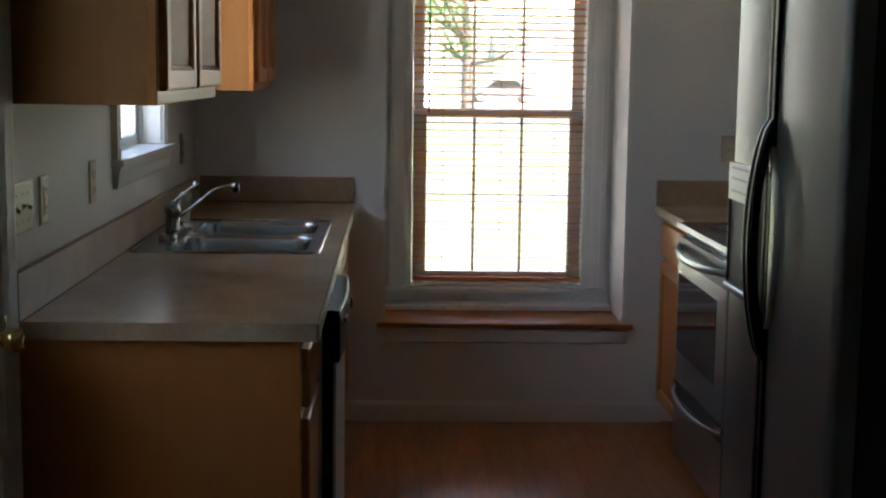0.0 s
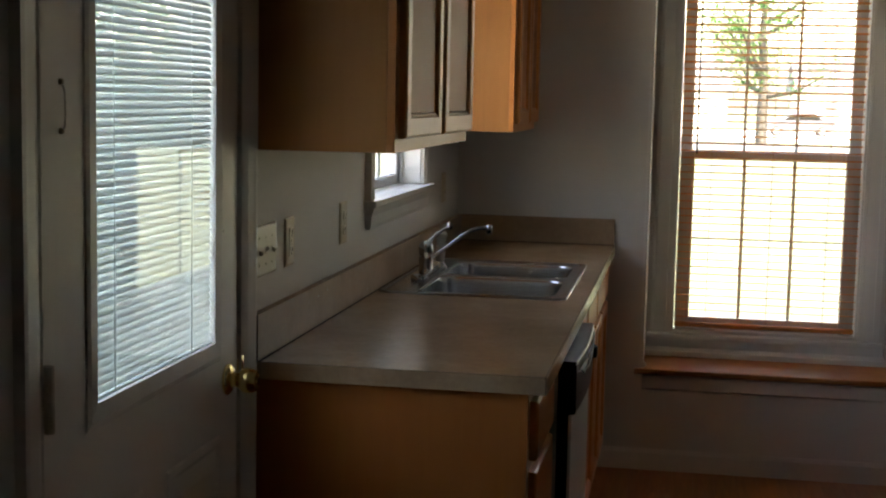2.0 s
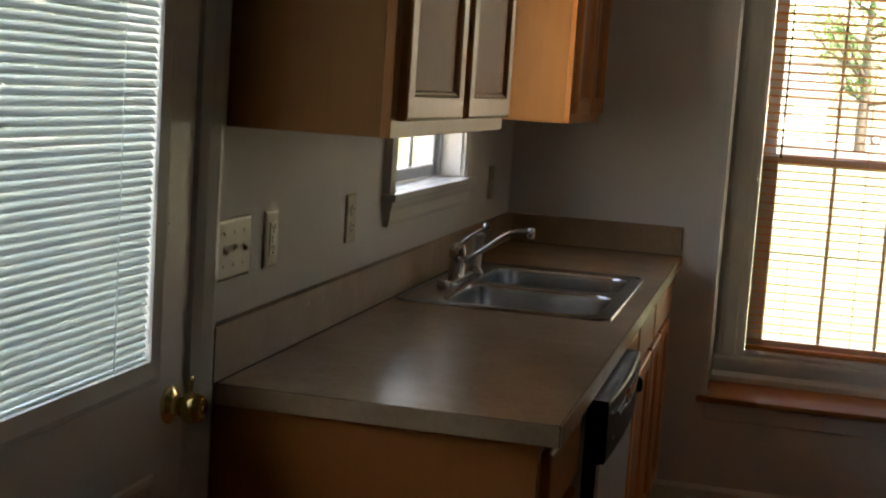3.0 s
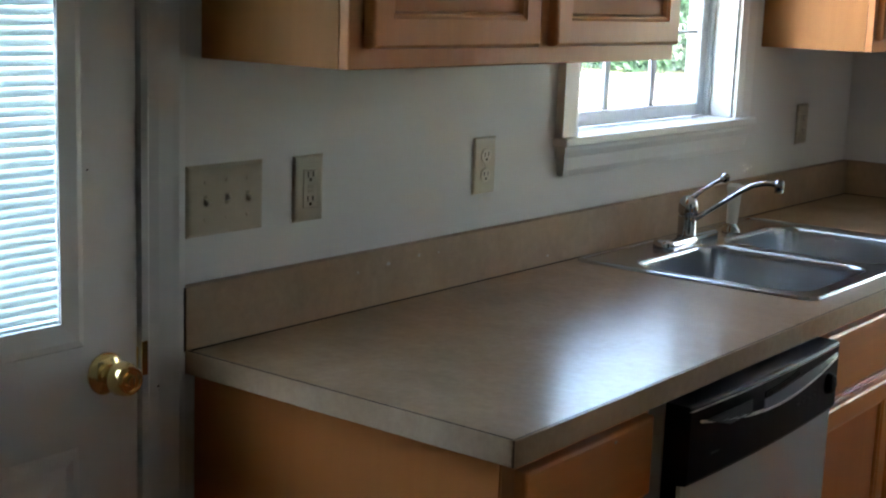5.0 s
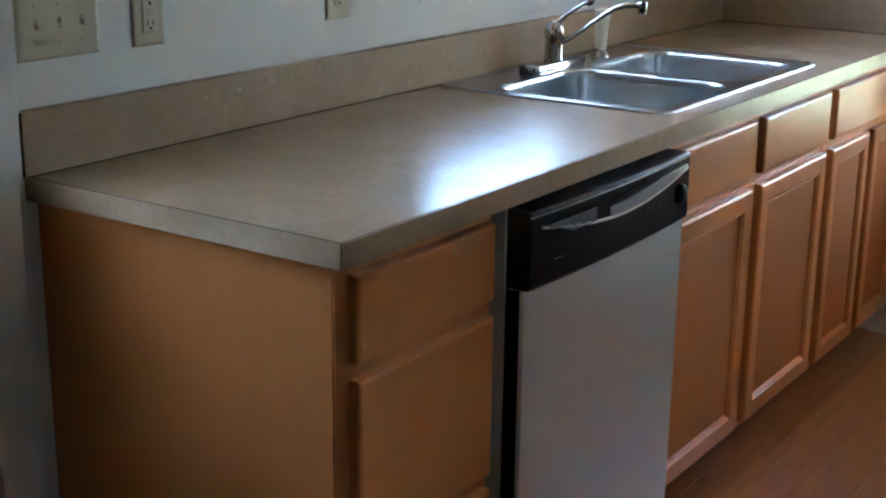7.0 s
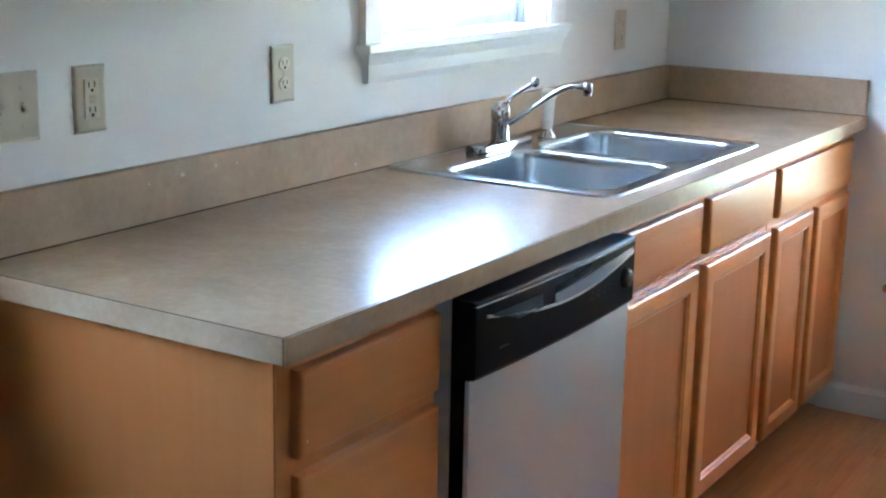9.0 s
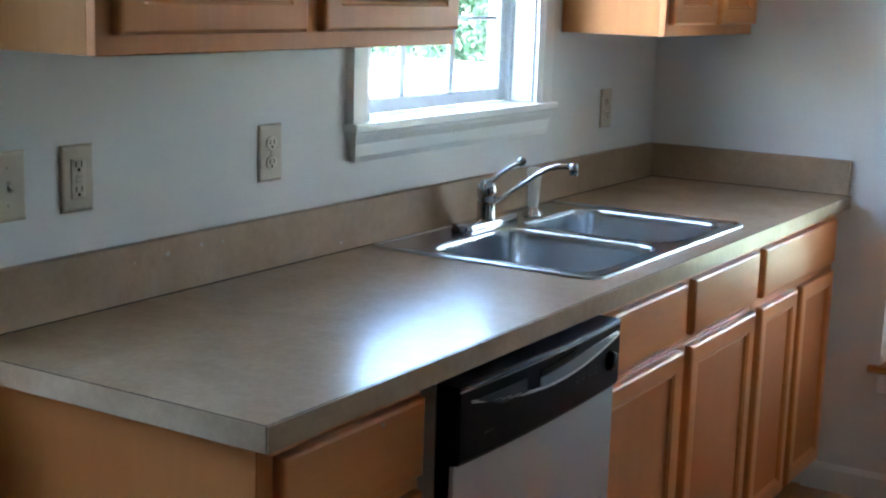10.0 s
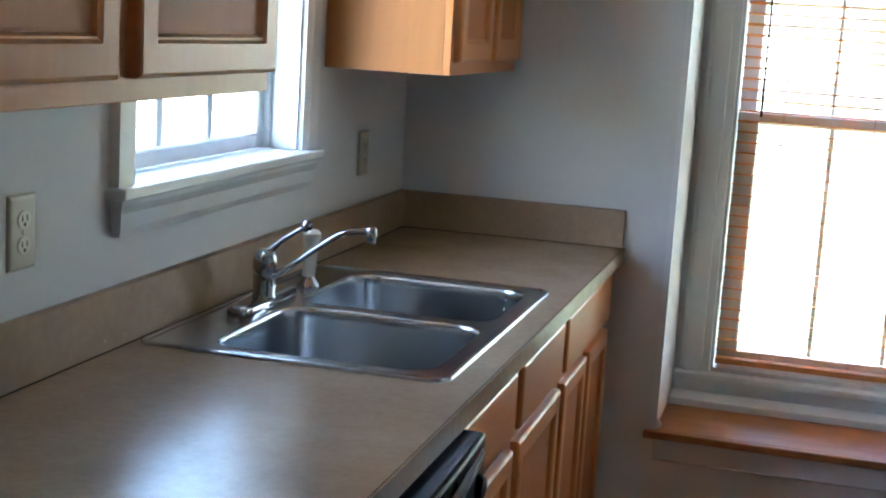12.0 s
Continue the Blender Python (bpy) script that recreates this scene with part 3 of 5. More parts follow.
        s.matrix_basis = Matrix.Translation(Vector((-0.0130, (gy0 + gy1) / 2, z)) - ORIGIN[d.name]) @ pose(0, 0, 0, rnd.uniform(-0.06, 0.06), rnd.uniform(-1.2, 1.2), 0)
        z += 0.0140
    # ladder cords, made bright in place of light through the cord holes
    for y in (gy0 + 0.10, gy1 - 0.115):
        for x in (-0.0072, -0.0188):
            part("ladder_cord", tube(bmesh.new(), [(x, y, gz0 + 0.01), (x, y, gz1 - 0.01)], 0.0013, 5), CORDW, blind)
    # brass knob, latch and strike
    knob = part("door_knob", lathe(bmesh.new(), [(0.0005, 0.0), (0.032, 0.0), (0.033, 0.004), (0.028, 0.009), (0.016, 0.012), (0.0145, 0.018), (0.017, 0.026), (0.0245, 0.034), (0.0265, 0.040), (0.0255, 0.050), (0.0225, 0.061), (0.0195, 0.0645), (0.0165, 0.0645), (0.0155, 0.060), (0.0095, 0.0595), (0.009, 0.0675), (0.0005, 0.0685)], (0.0, -0.150, 0.905), (1, 0, 0), 24), BRASS, leaf, "polished brass round knob", True)
    part("keyhole", boxes((0.0680, 0.0692, -0.1508, -0.1492, 0.900, 0.910), bevel=0.0004), SEAM, leaf)
    part("door_hinge", tube(bmesh.new(), [(0.014, DY0 + 0.002, 0.992), (0.014, DY0 + 0.002, 1.092)], 0.0085, 10), metal("hinge_steel", (0.55, 0.50, 0.42), 0.35), d, "dull metal hinge")
    part("door_hinge", tube(bmesh.new(), [(0.014, DY0 + 0.002, 0.2), (0.014, DY0 + 0.002, 0.3)], 0.0085, 10), bpy.data.materials["hinge_steel"], d, "dull metal hinge")
    part("door_hinge", tube(bmesh.new(), [(0.014, DY0 + 0.002, 1.76), (0.014, DY0 + 0.002, 1.86)], 0.0085, 10), bpy.data.materials["hinge_steel"], d, "dull metal hinge")
    part("latch_hook", tube(bmesh.new(), [(0.006, -0.905, 1.50), (0.009, -0.906, 1.49), (0.0105, -0.907, 1.475), (0.0105, -0.907, 1.455), (0.009, -0.906, 1.44), (0.006, -0.905, 1.435)], 0.0017, 8), DOORP, leaf, "small white painted hook", True)
    for z in (1.505, 1.432):
        part("hook_foot", lathe(bmesh.new(), [(0.0005, 0), (0.005, 0), (0.004, 0.005), (0.0005, 0.006)], (0.0005, -0.905, z), (1, 0, 0), 10), ALMOND_S, leaf)
    # frame and casing
    part("door_jamb", boxes((-T, -0.004, DY0 - 0.001, DY0 + 0.004, 0, DZ), (-T, -0.004, DY1 - 0.003, DY1 + 0.001, 0, DZ)), TRIM, d)
    part("strike_plate", boxes((-0.012, 0.004, DY1 - 0.0045, DY1 - 0.0028, 0.885, 0.935), (0.0095, 0.0120, DY1 - 0.003, DY1 + 0.009, 0.890, 0.944), bevel=0.0007), BRASS, d, "small brass strike plate")
    for s, e in ((1, DY1), (-1, DY0)):
        w = 0.078
        prof = [(0.0, e), (0.008, e), (0.011, e + s * 0.010), (0.009, e + s * 0.014), (0.013, e + s * 0.030), (0.016, e + s * 0.055), (0.018, e + s * 0.066), (0.018, e + s * w), (0.0, e + s * w)]
        part("casing", extrude(bmesh.new(), prof, 0, DZ + 0.078, 2), TRIM, d)
    part("casing", boxes((0, 0.016, DY0, DY1, DZ, DZ + 0.078), bevel=0.003), TRIM, d)


back_door()


# ---- cabinets ----
def panel_front(parent, xf, y0, y1, z0, z1, sgn=1, rail=0.055, thick=0.019):
    """A framed door with a sunk flat panel; sgn +1 faces +x."""
    def X(d):
        return xf + sgn * d
    bm = bmesh.new()
    loops = []
    for off, d in ((0.0, 0.0), (0.0, thick - 0.006), (0.002, thick - 0.002), (0.006, thick), (rail - 0.012, thick), (rail - 0.007, thick - 0.004), (rail - 0.004, thick - 0.0035), (rail, thick - 0.010)):
        loops.append([(X(d), y0 + off, z0 + off), (X(d), y1 - off, z0 + off), (X(d), y1 - off, z1 - off), (X(d), y0 + off, z1 - off)])
    rings(bm, loops, True, False)
    door = part("cabinet_door", bm, MAPLE, parent)
    bm = bmesh.new()
    o = rail
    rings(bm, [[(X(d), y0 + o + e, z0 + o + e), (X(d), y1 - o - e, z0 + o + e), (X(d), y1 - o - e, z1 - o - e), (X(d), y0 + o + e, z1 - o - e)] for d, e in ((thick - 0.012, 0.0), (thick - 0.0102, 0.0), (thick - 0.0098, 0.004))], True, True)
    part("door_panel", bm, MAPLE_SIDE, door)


def slab_front(parent, xf, y0, y1, z0, z1, sgn=1, thick=0.019):
    bm = bmesh.new()
    X = lambda d: xf + sgn * d
    rings(bm, [[(X(d), y0 + o, z0 + o), (X(d), y1 - o, z0 + o), (X(d), y1 - o, z1 - o), (X(d), y0 + o, z1 - o)] for o, d in ((0, 0), (0, thick - 0.006), (0.002, thick - 0.002), (0.006, thick))], True, True)
    part("drawer_front", bm, MAPLE_Y, parent)


def carcass(parent, x0, x1, y0, y1, z0, z1, face=1, toe=True):
    """Box with a face frame at x1 (face=1) or x0 (face=-1)."""
    if face > 0:
        b = (x0, x1 - 0.019, y0, y1, z0, z1)
        fx0, fx1 = x1 - 0.019, x1
    else:
        b = (x0 + 0.019, x1, y0, y1, z0, z1)
        fx0, fx1 = x0, x0 + 0.019
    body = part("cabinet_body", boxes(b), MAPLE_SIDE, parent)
    part("face_frame", boxes((fx0, fx1, y0, y1, z0, z1), bevel=0.0015), MAPLE, parent)
    if toe:
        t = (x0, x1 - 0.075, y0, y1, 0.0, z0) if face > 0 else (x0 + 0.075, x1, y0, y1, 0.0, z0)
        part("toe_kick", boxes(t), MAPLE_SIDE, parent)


CX, CB, CTOP = 0.607, 0.095, 0.874
g = "base cabinets along the sink wall"
c = thing("drawer_cabinet", (0.3, 0.23, 0), "honey maple base cabinet with three plain drawers", "cabinet", g)
carcass(c, 0.004, CX, 0.030, 0.432, CB, CTOP)
part("end_panel", boxes((0.004, CX - 0.0005, 0.0255, 0.0297, 0.0, CTOP)), MAPLE_SIDE, c, "smooth maple veneer end panel")
for z0, z1 in ((0.718, 0.848), (0.410, 0.692), (0.105, 0.385)):
    slab_front(c, CX, 0.062, 0.420, z0, z1)
c = thing("sink_cabinet", (0.3, 1.52, 0), "honey maple sink cabinet with two doors under false drawers", "cabinet", g)
carcass(c, 0.004, CX, 1.046, 1.996, CB, 0.70)
part("face_frame", boxes((CX - 0.019, CX, 1.046, 1.996, 0.7005, CTOP), bevel=0.001), MAPLE, c)
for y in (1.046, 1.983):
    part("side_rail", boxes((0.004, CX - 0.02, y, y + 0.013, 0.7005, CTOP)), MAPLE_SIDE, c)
for y0, y1 in ((1.070, 1.505), (1.557, 1.990)):
    slab_front(c, CX, y0, y1, 0.718, 0.848)
    panel_front(c, CX, y0, y1, 0.105, 0.692)
c = thing("corner_cabinet", (0.3, 2.35, 0), "honey maple base cabinet with one drawer above two narrow doors", "cabinet", g)
carcass(c, 0.004, CX, 1.998, FAR - 0.004, CB, CTOP)
slab_front(c, CX, 2.038, 2.672, 0.718, 0.848)
panel_front(c, CX, 2.038, 2.334, 0.105, 0.692, rail=0.05)
panel_front(c, CX, 2.376, 2.672, 0.105, 0.692, rail=0.05)

g = "wall cabinets on the sink wall"
for label, y0, y1, doors in (("two-door honey maple wall cabinet beside the small window", 0.040, 0.990, ((0.072, 0.500), (0.548, 0.980))),
                             ("narrow two-door honey maple wall cabinet in the corner", 2.046, 2.706, ((2.068, 2.368), (2.404, 2.698)))):
    c = thing("wall_cabinet", (0.15, (y0 + y1) / 2, 1.372), label, "cabinet", g)
    bm = boxes((0.002, 0.286, y0, y1, 1.384, 2.135))
    box(bm, 0.002, 0.286, y0, y0 + 0.016, 1.372, 1.384)
    box(bm, 0.002, 0.286, y1 - 0.016, y1, 1.372, 1.384)
    part("cabinet_body", bm, VENEER, c)
    part("face_frame", boxes((0.286, 0.305, y0, y1, 1.372, 2.135), bevel=0.0015), MAPLE, c)
    for a, b in doors:
        panel_front(c, 0.305, a, b, 1.402, 2.105)


# ---- the counter ----
SY0, SY1, SX0, SX1 = 1.105, 1.977, 0.028, 0.590
HY0, HY1, HX0, HX1 = SY0 + 0.02, SY1 - 0.02, SX0 + 0.02, SX1 - 0.02
CT, CU, CW = 0.914, 0.876, 0.648
ct = thing("countertop", (0.32, 1.35, CU), "mottled beige laminate countertop with square edges", "countertop")
e = 0.0045


def pierced_slab(xs, ys, z0, z1):
    """A slab of three by three fields whose middle one is open."""
    bm = bmesh.new()
    v = [[[bm.verts.new((x, y, z)) for y in ys] for x in xs] for z in (z0, z1)]
    for i in range(3):
        for j in range(3):
            if (i, j) == (1, 1):
                continue
            for k in (0, 1):
                bm.faces.new((v[k][i][j], v[k][i + 1][j], v[k][i + 1][j + 1], v[k][i][j + 1]))
    def side(a, b):
        bm.faces.new((v[0][a[0]][a[1]], v[0][b[0]][b[1]], v[1][b[0]][b[1]], v[1][a[0]][a[1]]))
    for i in range(3):
        side((i, 0), (i + 1, 0)), side((i, 3), (i + 1, 3)), side((0, i), (0, i + 1)), side((3, i), (3, i + 1))
    side((1, 1), (2, 1)), side((1, 2), (2, 2)), side((1, 1), (1, 2)), side((2, 1), (2, 2))
    return bm


part("counter_slab", pierced_slab((0.001, HX0, HX1, CW - e), (e, HY0, HY1, FAR - 0.001), CU, CT), LAM, ct)
part("edge_strip", boxes((CW - e + 0.0012, CW, 0.0, FAR - 0.001, CU, CT - 0.0004)), LAM, ct)
part("edge_strip", boxes((0.001, CW - e, 0.0, e - 0.0034, CU, CT - 0.0004)), LAM, ct)
part("edge_seam", boxes((CW - e, CW - e + 0.0012, e, FAR - 0.001, CT - 0.006, CT + 0.0002), (0.001, CW - e + 0.0012, e - 0.0034, e - 0.0012, CT - 0.006, CT + 0.0002), (CW - 0.0030, CW - 0.0014, -0.0003, 0.0004, CU, CT - 0.0006)), SEAM, ct, "dark glue line along the edge")
bs = thing("backsplash", (0.01, 1.35, CT), "low beige laminate backsplash along two walls", "backsplash")
part("backsplash_strip", boxes((0.0008, 0.0195, -0.006, FAR - 0.002, CT + 0.0015, 1.018), bevel=0.001), LAM_SPLASH, bs)
part("backsplash_strip", boxes((0.0200, 0.643, FAR - 0.0205, FAR - 0.002, CT + 0.0015, 1.018), bevel=0.001), LAM_SPLASH, bs)
part("end_cap", boxes((0.0008, 0.0195, -0.010, -0.0065, CT + 0.0015, 1.0175)), SEAM, bs, "dark raw end of the backsplash")
part("caulk_line", boxes((0.0195, 0.0215, 0.004, FAR - 0.022, CT + 0.0002, CT + 0.0022), (0.0215, 0.643, FAR - 0.0225, FAR - 0.0205, CT + 0.0002, CT + 0.0022)), SEAM, bs)


def kitchen_sink():
    s = thing("kitchen_sink", ((SX0 + SX1) / 2, (SY0 + SY1) / 2, CT), "double-bowl stainless steel drop-in sink with a wide rim", "sink")
    bowls = ((0.138, 0.550, SY0 + 0.046, 1.536), (0.138, 0.550, 1.572, SY1 - 0.038))
    bm = bmesh.new()
    zt = CT + 0.0045
    def loop(pts):
        vs = [bm.verts.new(p) for p in pts]
        return vs, [bm.edges.new((vs[i], vs[(i + 1) % len(vs)])) for i in range(len(vs))]
    out_v, out_e = loop(rounded(SX0 + 0.014, SX1 - 0.014, SY0 + 0.014, SY1 - 0.014, 0.022, zt - 0.0015))
    edges = list(out_e)
    for b in bowls:
        edges += loop(rounded(*b, 0.062, zt - 0.0015))[1]
    bmesh.ops.triangle_fill(bm, use_beauty=True, use_dissolve=False, edges=edges)
    rim = [rounded(SX0 + o, SX1 - o, SY0 + o, SY1 - o, max(0.036 - o, 0.01), z) for o, z in ((0.014, zt - 0.0015), (0.011, zt + 0.0012), (0.006, zt + 0.0024), (0.002, zt + 0.0006), (0.0, CT + 0.0004))]
    rings(bm, rim, False, False)
    bmesh.ops.remove_doubles(bm, verts=bm.verts, dist=0.0002)
    part("sink_deck", bm, SINKM, s, "", True)
    for b in bowls:
        bm = bmesh.new()
        prof = [(0.0, 0.0), (0.002, -0.0008), (0.0045, -0.0035), (0.006, -0.009), (0.0075, -0.02), (0.016, -0.15), (0.022, -0.178), (0.036, -0.196), (0.060, -0.203), (0.13, -0.206)]
        loops = [rounded(b[0] + o, b[1] - o, b[2] + o, b[3] - o, max(0.062 - o * 0.2, 0.03), zt - 0.0015 + z) for o, z in prof]
        rings(bm, loops, False, True)
        bowl = part("sink_bowl", bm, SINKM, s, "", True)
        cx, cy = (b[0] + b[1]) / 2, (b[2] + b[3]) / 2
        part("drain", lathe(bmesh.new(), [(0.0005, -0.004), (0.03, -0.003), (0.04, 0.0), (0.055, 0.002), (0.056, 0.0005)], (cx, cy, zt - 0.2068), (0, 0, 1), 20), CHROME, bowl, "", True)


kitchen_sink()


def faucet():
    fx, fy, fz = 0.100, 1.500, CT + 0.0035
    f = thing("kitchen_faucet", (fx, fy, fz), "chrome single-lever kitchen faucet with swung-out spout", "faucet")
    bm = bmesh.new()
    rings(bm, [rounded(fx - 0.027 + o, fx + 0.027 - o, fy - 0.13 + o, fy + 0.13 - o, 0.024 - o, fz + z) for o, z in ((0, 0), (0, 0.014), (0.002, 0.017), (0.006, 0.019), (0.018, 0.020))])
    part("base_plate", bm, CHROME, f, "", True)
    part("faucet_body", lathe(bmesh.new(), [(0.0005, 0.018), (0.025, 0.018), (0.0225, 0.022), (0.0225, 0.064), (0.0205, 0.066), (0.0205, 0.069), (0.0235, 0.071), (0.0240, 0.088), (0.0215, 0.102), (0.014, 0.111), (0.0005, 0.114)], (fx, fy, fz), (0, 0, 1), 24), CHROME, f, "", True)
    tip = Vector(SPOUT_TIP)
    a = Vector((fx, fy, fz + 0.055))
    d = Vector((tip.x - fx, tip.y - fy, 0))
    pts = [a + d * t + Vector((0, 0, h)) for t, h in ((0.07, 0.002), (0.22, 0.022), (0.42, 0.052), (0.58, 0.076), (0.70, 0.091), (0.82, 0.099), (0.92, 0.101), (0.98, 0.099))]
    part("spout", tube(bmesh.new(), pts, [0.0075, 0.006, 0.0054, 0.0056, 0.0062, 0.0068, 0.0072, 0.0076], 14), CHROME, f, "", True)
    e = pts[-1]
    part("aerator", lathe(bmesh.new(), [(0.0005, 0.010), (0.009, 0.008), (0.0115, 0.004), (0.0115, -0.010), (0.0105, -0.012), (0.0105, -0.021), (0.0005, -0.021)], e + d * 0.03 + Vector((0, 0, 0.002)), (0, 0, 1), 16), CHROME, f, "", True)
    ball = Vector(LEVER_BALL)
    h = Vector((fx, fy, fz + 0.100))
    lever = part("lever", tube(bmesh.new(), [h, h.lerp(ball, 0.35) + Vector((0, 0, 0.006)), h.lerp(ball, 0.7) + Vector((0, 0, 0.004)), ball], [0.0085, 0.005, 0.0042, 0.0048], 12), CHROME, f, "", True)
    part("lever_knob", lathe(bmesh.new(), [(0.0005, -0.011), (0.008, -0.009), (0.0125, 0.0), (0.011, 0.008), (0.006, 0.012), (0.0005, 0.013)], ball, (0.3, 0.5, 0.8), 16), CHROME, lever, "", True)


SPOUT_TIP = (0.292, 1.570, 1.06)
LEVER_BALL = (0.168, 1.541, 1.076)
faucet()


def sprayer():
    x, y, z = 0.106, 1.727, CT + 0.0035
    s = thing("side_sprayer", (x, y, z), "ivory plastic side sprayer in a chrome holder", "sprayer")
    part("holder", lathe(bmesh.new(), [(0.0005, 0.0), (0.024, 0.0), (0.023, 0.006), (0.015, 0.014), (0.014, 0.022), (0.0005, 0.022)], (x, y, z), (0, 0, 1), 20), CHROME, s, "", True)
    part("spray_head", lathe(bmesh.new(), [(0.0005, 0.02), (0.0135, 0.021), (0.0150, 0.045), (0.0152, 0.085), (0.0175, 0.100), (0.021, 0.108), (0.021, 0.116), (0.015, 0.122), (0.0005, 0.124)], (x, y, z), (0.03, 0.0, 1), 20), WHITEP, s, "", True)
    part("spray_lever", boxes((x + 0.014, x + 0.019, y - 0.005, y + 0.005, z + 0.07, z + 0.104), bevel=0.002), WHITEP, s)


sprayer()


def dishwasher():
    y0, y1 = 0.436, 1.040
    d = thing("dishwasher", (0.33, (y0 + y1) / 2, 0), "stainless dishwasher with a black control panel under the counter", "dishwasher")
    part("tub", boxes((0.03, 0.60, y0 + 0.004, y1 - 0.004, 0.02, 0.868)), BLACK, d)
    part("toe_panel", boxes((0.54, 0.555, y0 + 0.004, y1 - 0.004, 0.0, 0.105)), BLACK, d)
    for y in (y0, y1 - 0.004):
        part("mount_strip", boxes((0.600, 0.632, y, y + 0.004, 0.10, 0.868)), TRIM_GLINT, d)
    # door skin, gently bowed
    n = 12
    def bow(y):
        return 0.010 * (1 - ((y - (y0 + y1) / 2) / ((y1 - y0) / 2)) ** 2)
    ys = [y0 + 0.006 + (y1 - y0 - 0.012) * i / n for i in range(n + 1)]
    part("door_edge", boxes((0.6600, 0.6664, y0 + 0.0030, y0 + 0.0048, 0.118, 0.735)), TRIM_GLINT, d, "thin edge of the steel door, its glint painted pale grey")
    part("door_side", boxes((0.602, 0.6655, y0 + 0.005, y1 - 0.005, 0.115, 0.735)), BLACK, d)
    bm = bmesh.new()
    extrude(bm, [(0.667 + bow(y) * 0.8, y) for y in ys] + [(0.6660, ys[-1]), (0.6660, ys[0])], 0.118, 0.735, 2)
    for f in bm.faces:
        f.smooth = False
    part("steel_door", bm, STEEL_V, d, "brushed steel door with faint smears", True)
    # control panel: squared profile swept along y, with a gently bowed front
    prof = [(0.600, 0.866), (0.668, 0.866), (0.6735, 0.8645), (0.6755, 0.861), (0.676, 0.800), (0.676, 0.742), (0.673, 0.736), (0.600, 0.736)]
    bm = bmesh.new()
    rings(bm, [[(x + (bow(y) if x > 0.61 else 0), y, z) for x, z in prof] for y in ys])
    panel = part("control_panel", bm, BLACKM, d, "satin black control panel")
    part("top_trim", rail_bar(bmesh.new(), [(0.6742 + bow(y), y, 0.8585) for y in ys], 0.0014, 0.0014), STEEL, panel, "thin bright edge line")
    # scooped pull: its highlight painted as a grey crescent over a thin curved lip
    hy = [y0 + 0.035 + (y1 - y0 - 0.055) * i / 20 for i in range(21)]
    def lip(u):
        return 0.838 - 0.030 * math.sin(math.pi * u)
    low = [(y, lip(i / 20)) for i, y in enumerate(hy)]
    part("handle_lip", rail_bar(bmesh.new(), [(0.6772 + bow(y), y, z) for y, z in low], 0.0022, 0.0022), STEEL, panel, "thin curved silver handle lip")
    bm = bmesh.new()
    loops = []
    for i in range(8, 21):
        y, z = low[i]
        u = (i - 8) / 12
        up = max(0.004, (0.846 - z) * (0.50 + 0.45 * u))
        x = 0.6752 + bow(y)
        loops.append([(x + 0.0035, y, z + 0.002), (x - 0.003, y, z + 0.002), (x - 0.003, y, z + up), (x + 0.0015, y, z + up)])
    rings(bm, loops)
    part("handle_scoop", bm, SCOOP_GLINT, panel, "handle pocket with its reflection painted as grey", True)
    part("handle_hollow", rail_bar(bmesh.new(), [(0.6752 + bow(low[i][0]), low[i][0], low[i][1] + 0.027 + 0.002 * (i - 8)) for i in range(8, 14)], 0.0050, 0.0032), BLACKG, panel)
    for i in range(6):
        z = 0.8165 + i * 0.0042
        ya, yb = y0 + 0.048 + 0.9 * (0.8385 - z) * 3.6, y0 + 0.205
        part("vent_slot", boxes((0.677 + bow(ya), 0.6795 + bow(yb), ya, yb, z - 0.0009, z + 0.0009), bevel=0.0003), DIMP, panel)
    part("dial", lathe(bmesh.new(), [(0.0005, 0.0), (0.021, 0.0), (0.020, 0.008), (0.017, 0.015), (0.013, 0.017), (0.0005, 0.017)], (0.675, y1 - 0.056, 0.794), (1, 0, 0), 20), BLACK, panel, "round black dial", True)
    for i in range(4):
        y = y1 - 0.21 + i * 0.026
        part("button", boxes((0.674 + bow(y), 0.6768 + bow(y), y, y + 0.013, 0.784, 0.788)), DIMP, panel)
        part("print_bar", boxes((0.675 + bow(y), 0.6766 + bow(y), y + 0.002, y + 0.012, 0.795, 0.797)), DIMP, panel)
    part("print_bar", boxes((0.675 + bow(y0 + 0.09), 0.6766 + bow(y0 + 0.09), y0 + 0.075, y0 + 0.135, 0.7745, 0.7775)), DIMP, panel)


dishwasher()


# ---- switches and outlets ----
def plate(name, label, y, z, w, kind):
    o = thing(name, (0, y, z - 0.057), label, "light switch" if kind == "switch" else "outlet", "" if kind == "switch" else "wall outlets")
    bm = bmesh.new()
    rings(bm, [[(x, y - w / 2 + k, z - 0.057 + k), (x, y + w / 2 - k, z - 0.057 + k), (x, y + w / 2 - k, z + 0.057 - k), (x, y - w / 2 + k, z + 0.057 - k)] for x, k in ((0.0003, 0.0), (0.002, 0.0), (0.005, 0.003), (0.006, 0.007))])
    part("cover_plate", bm, ALMOND, o)
    return o


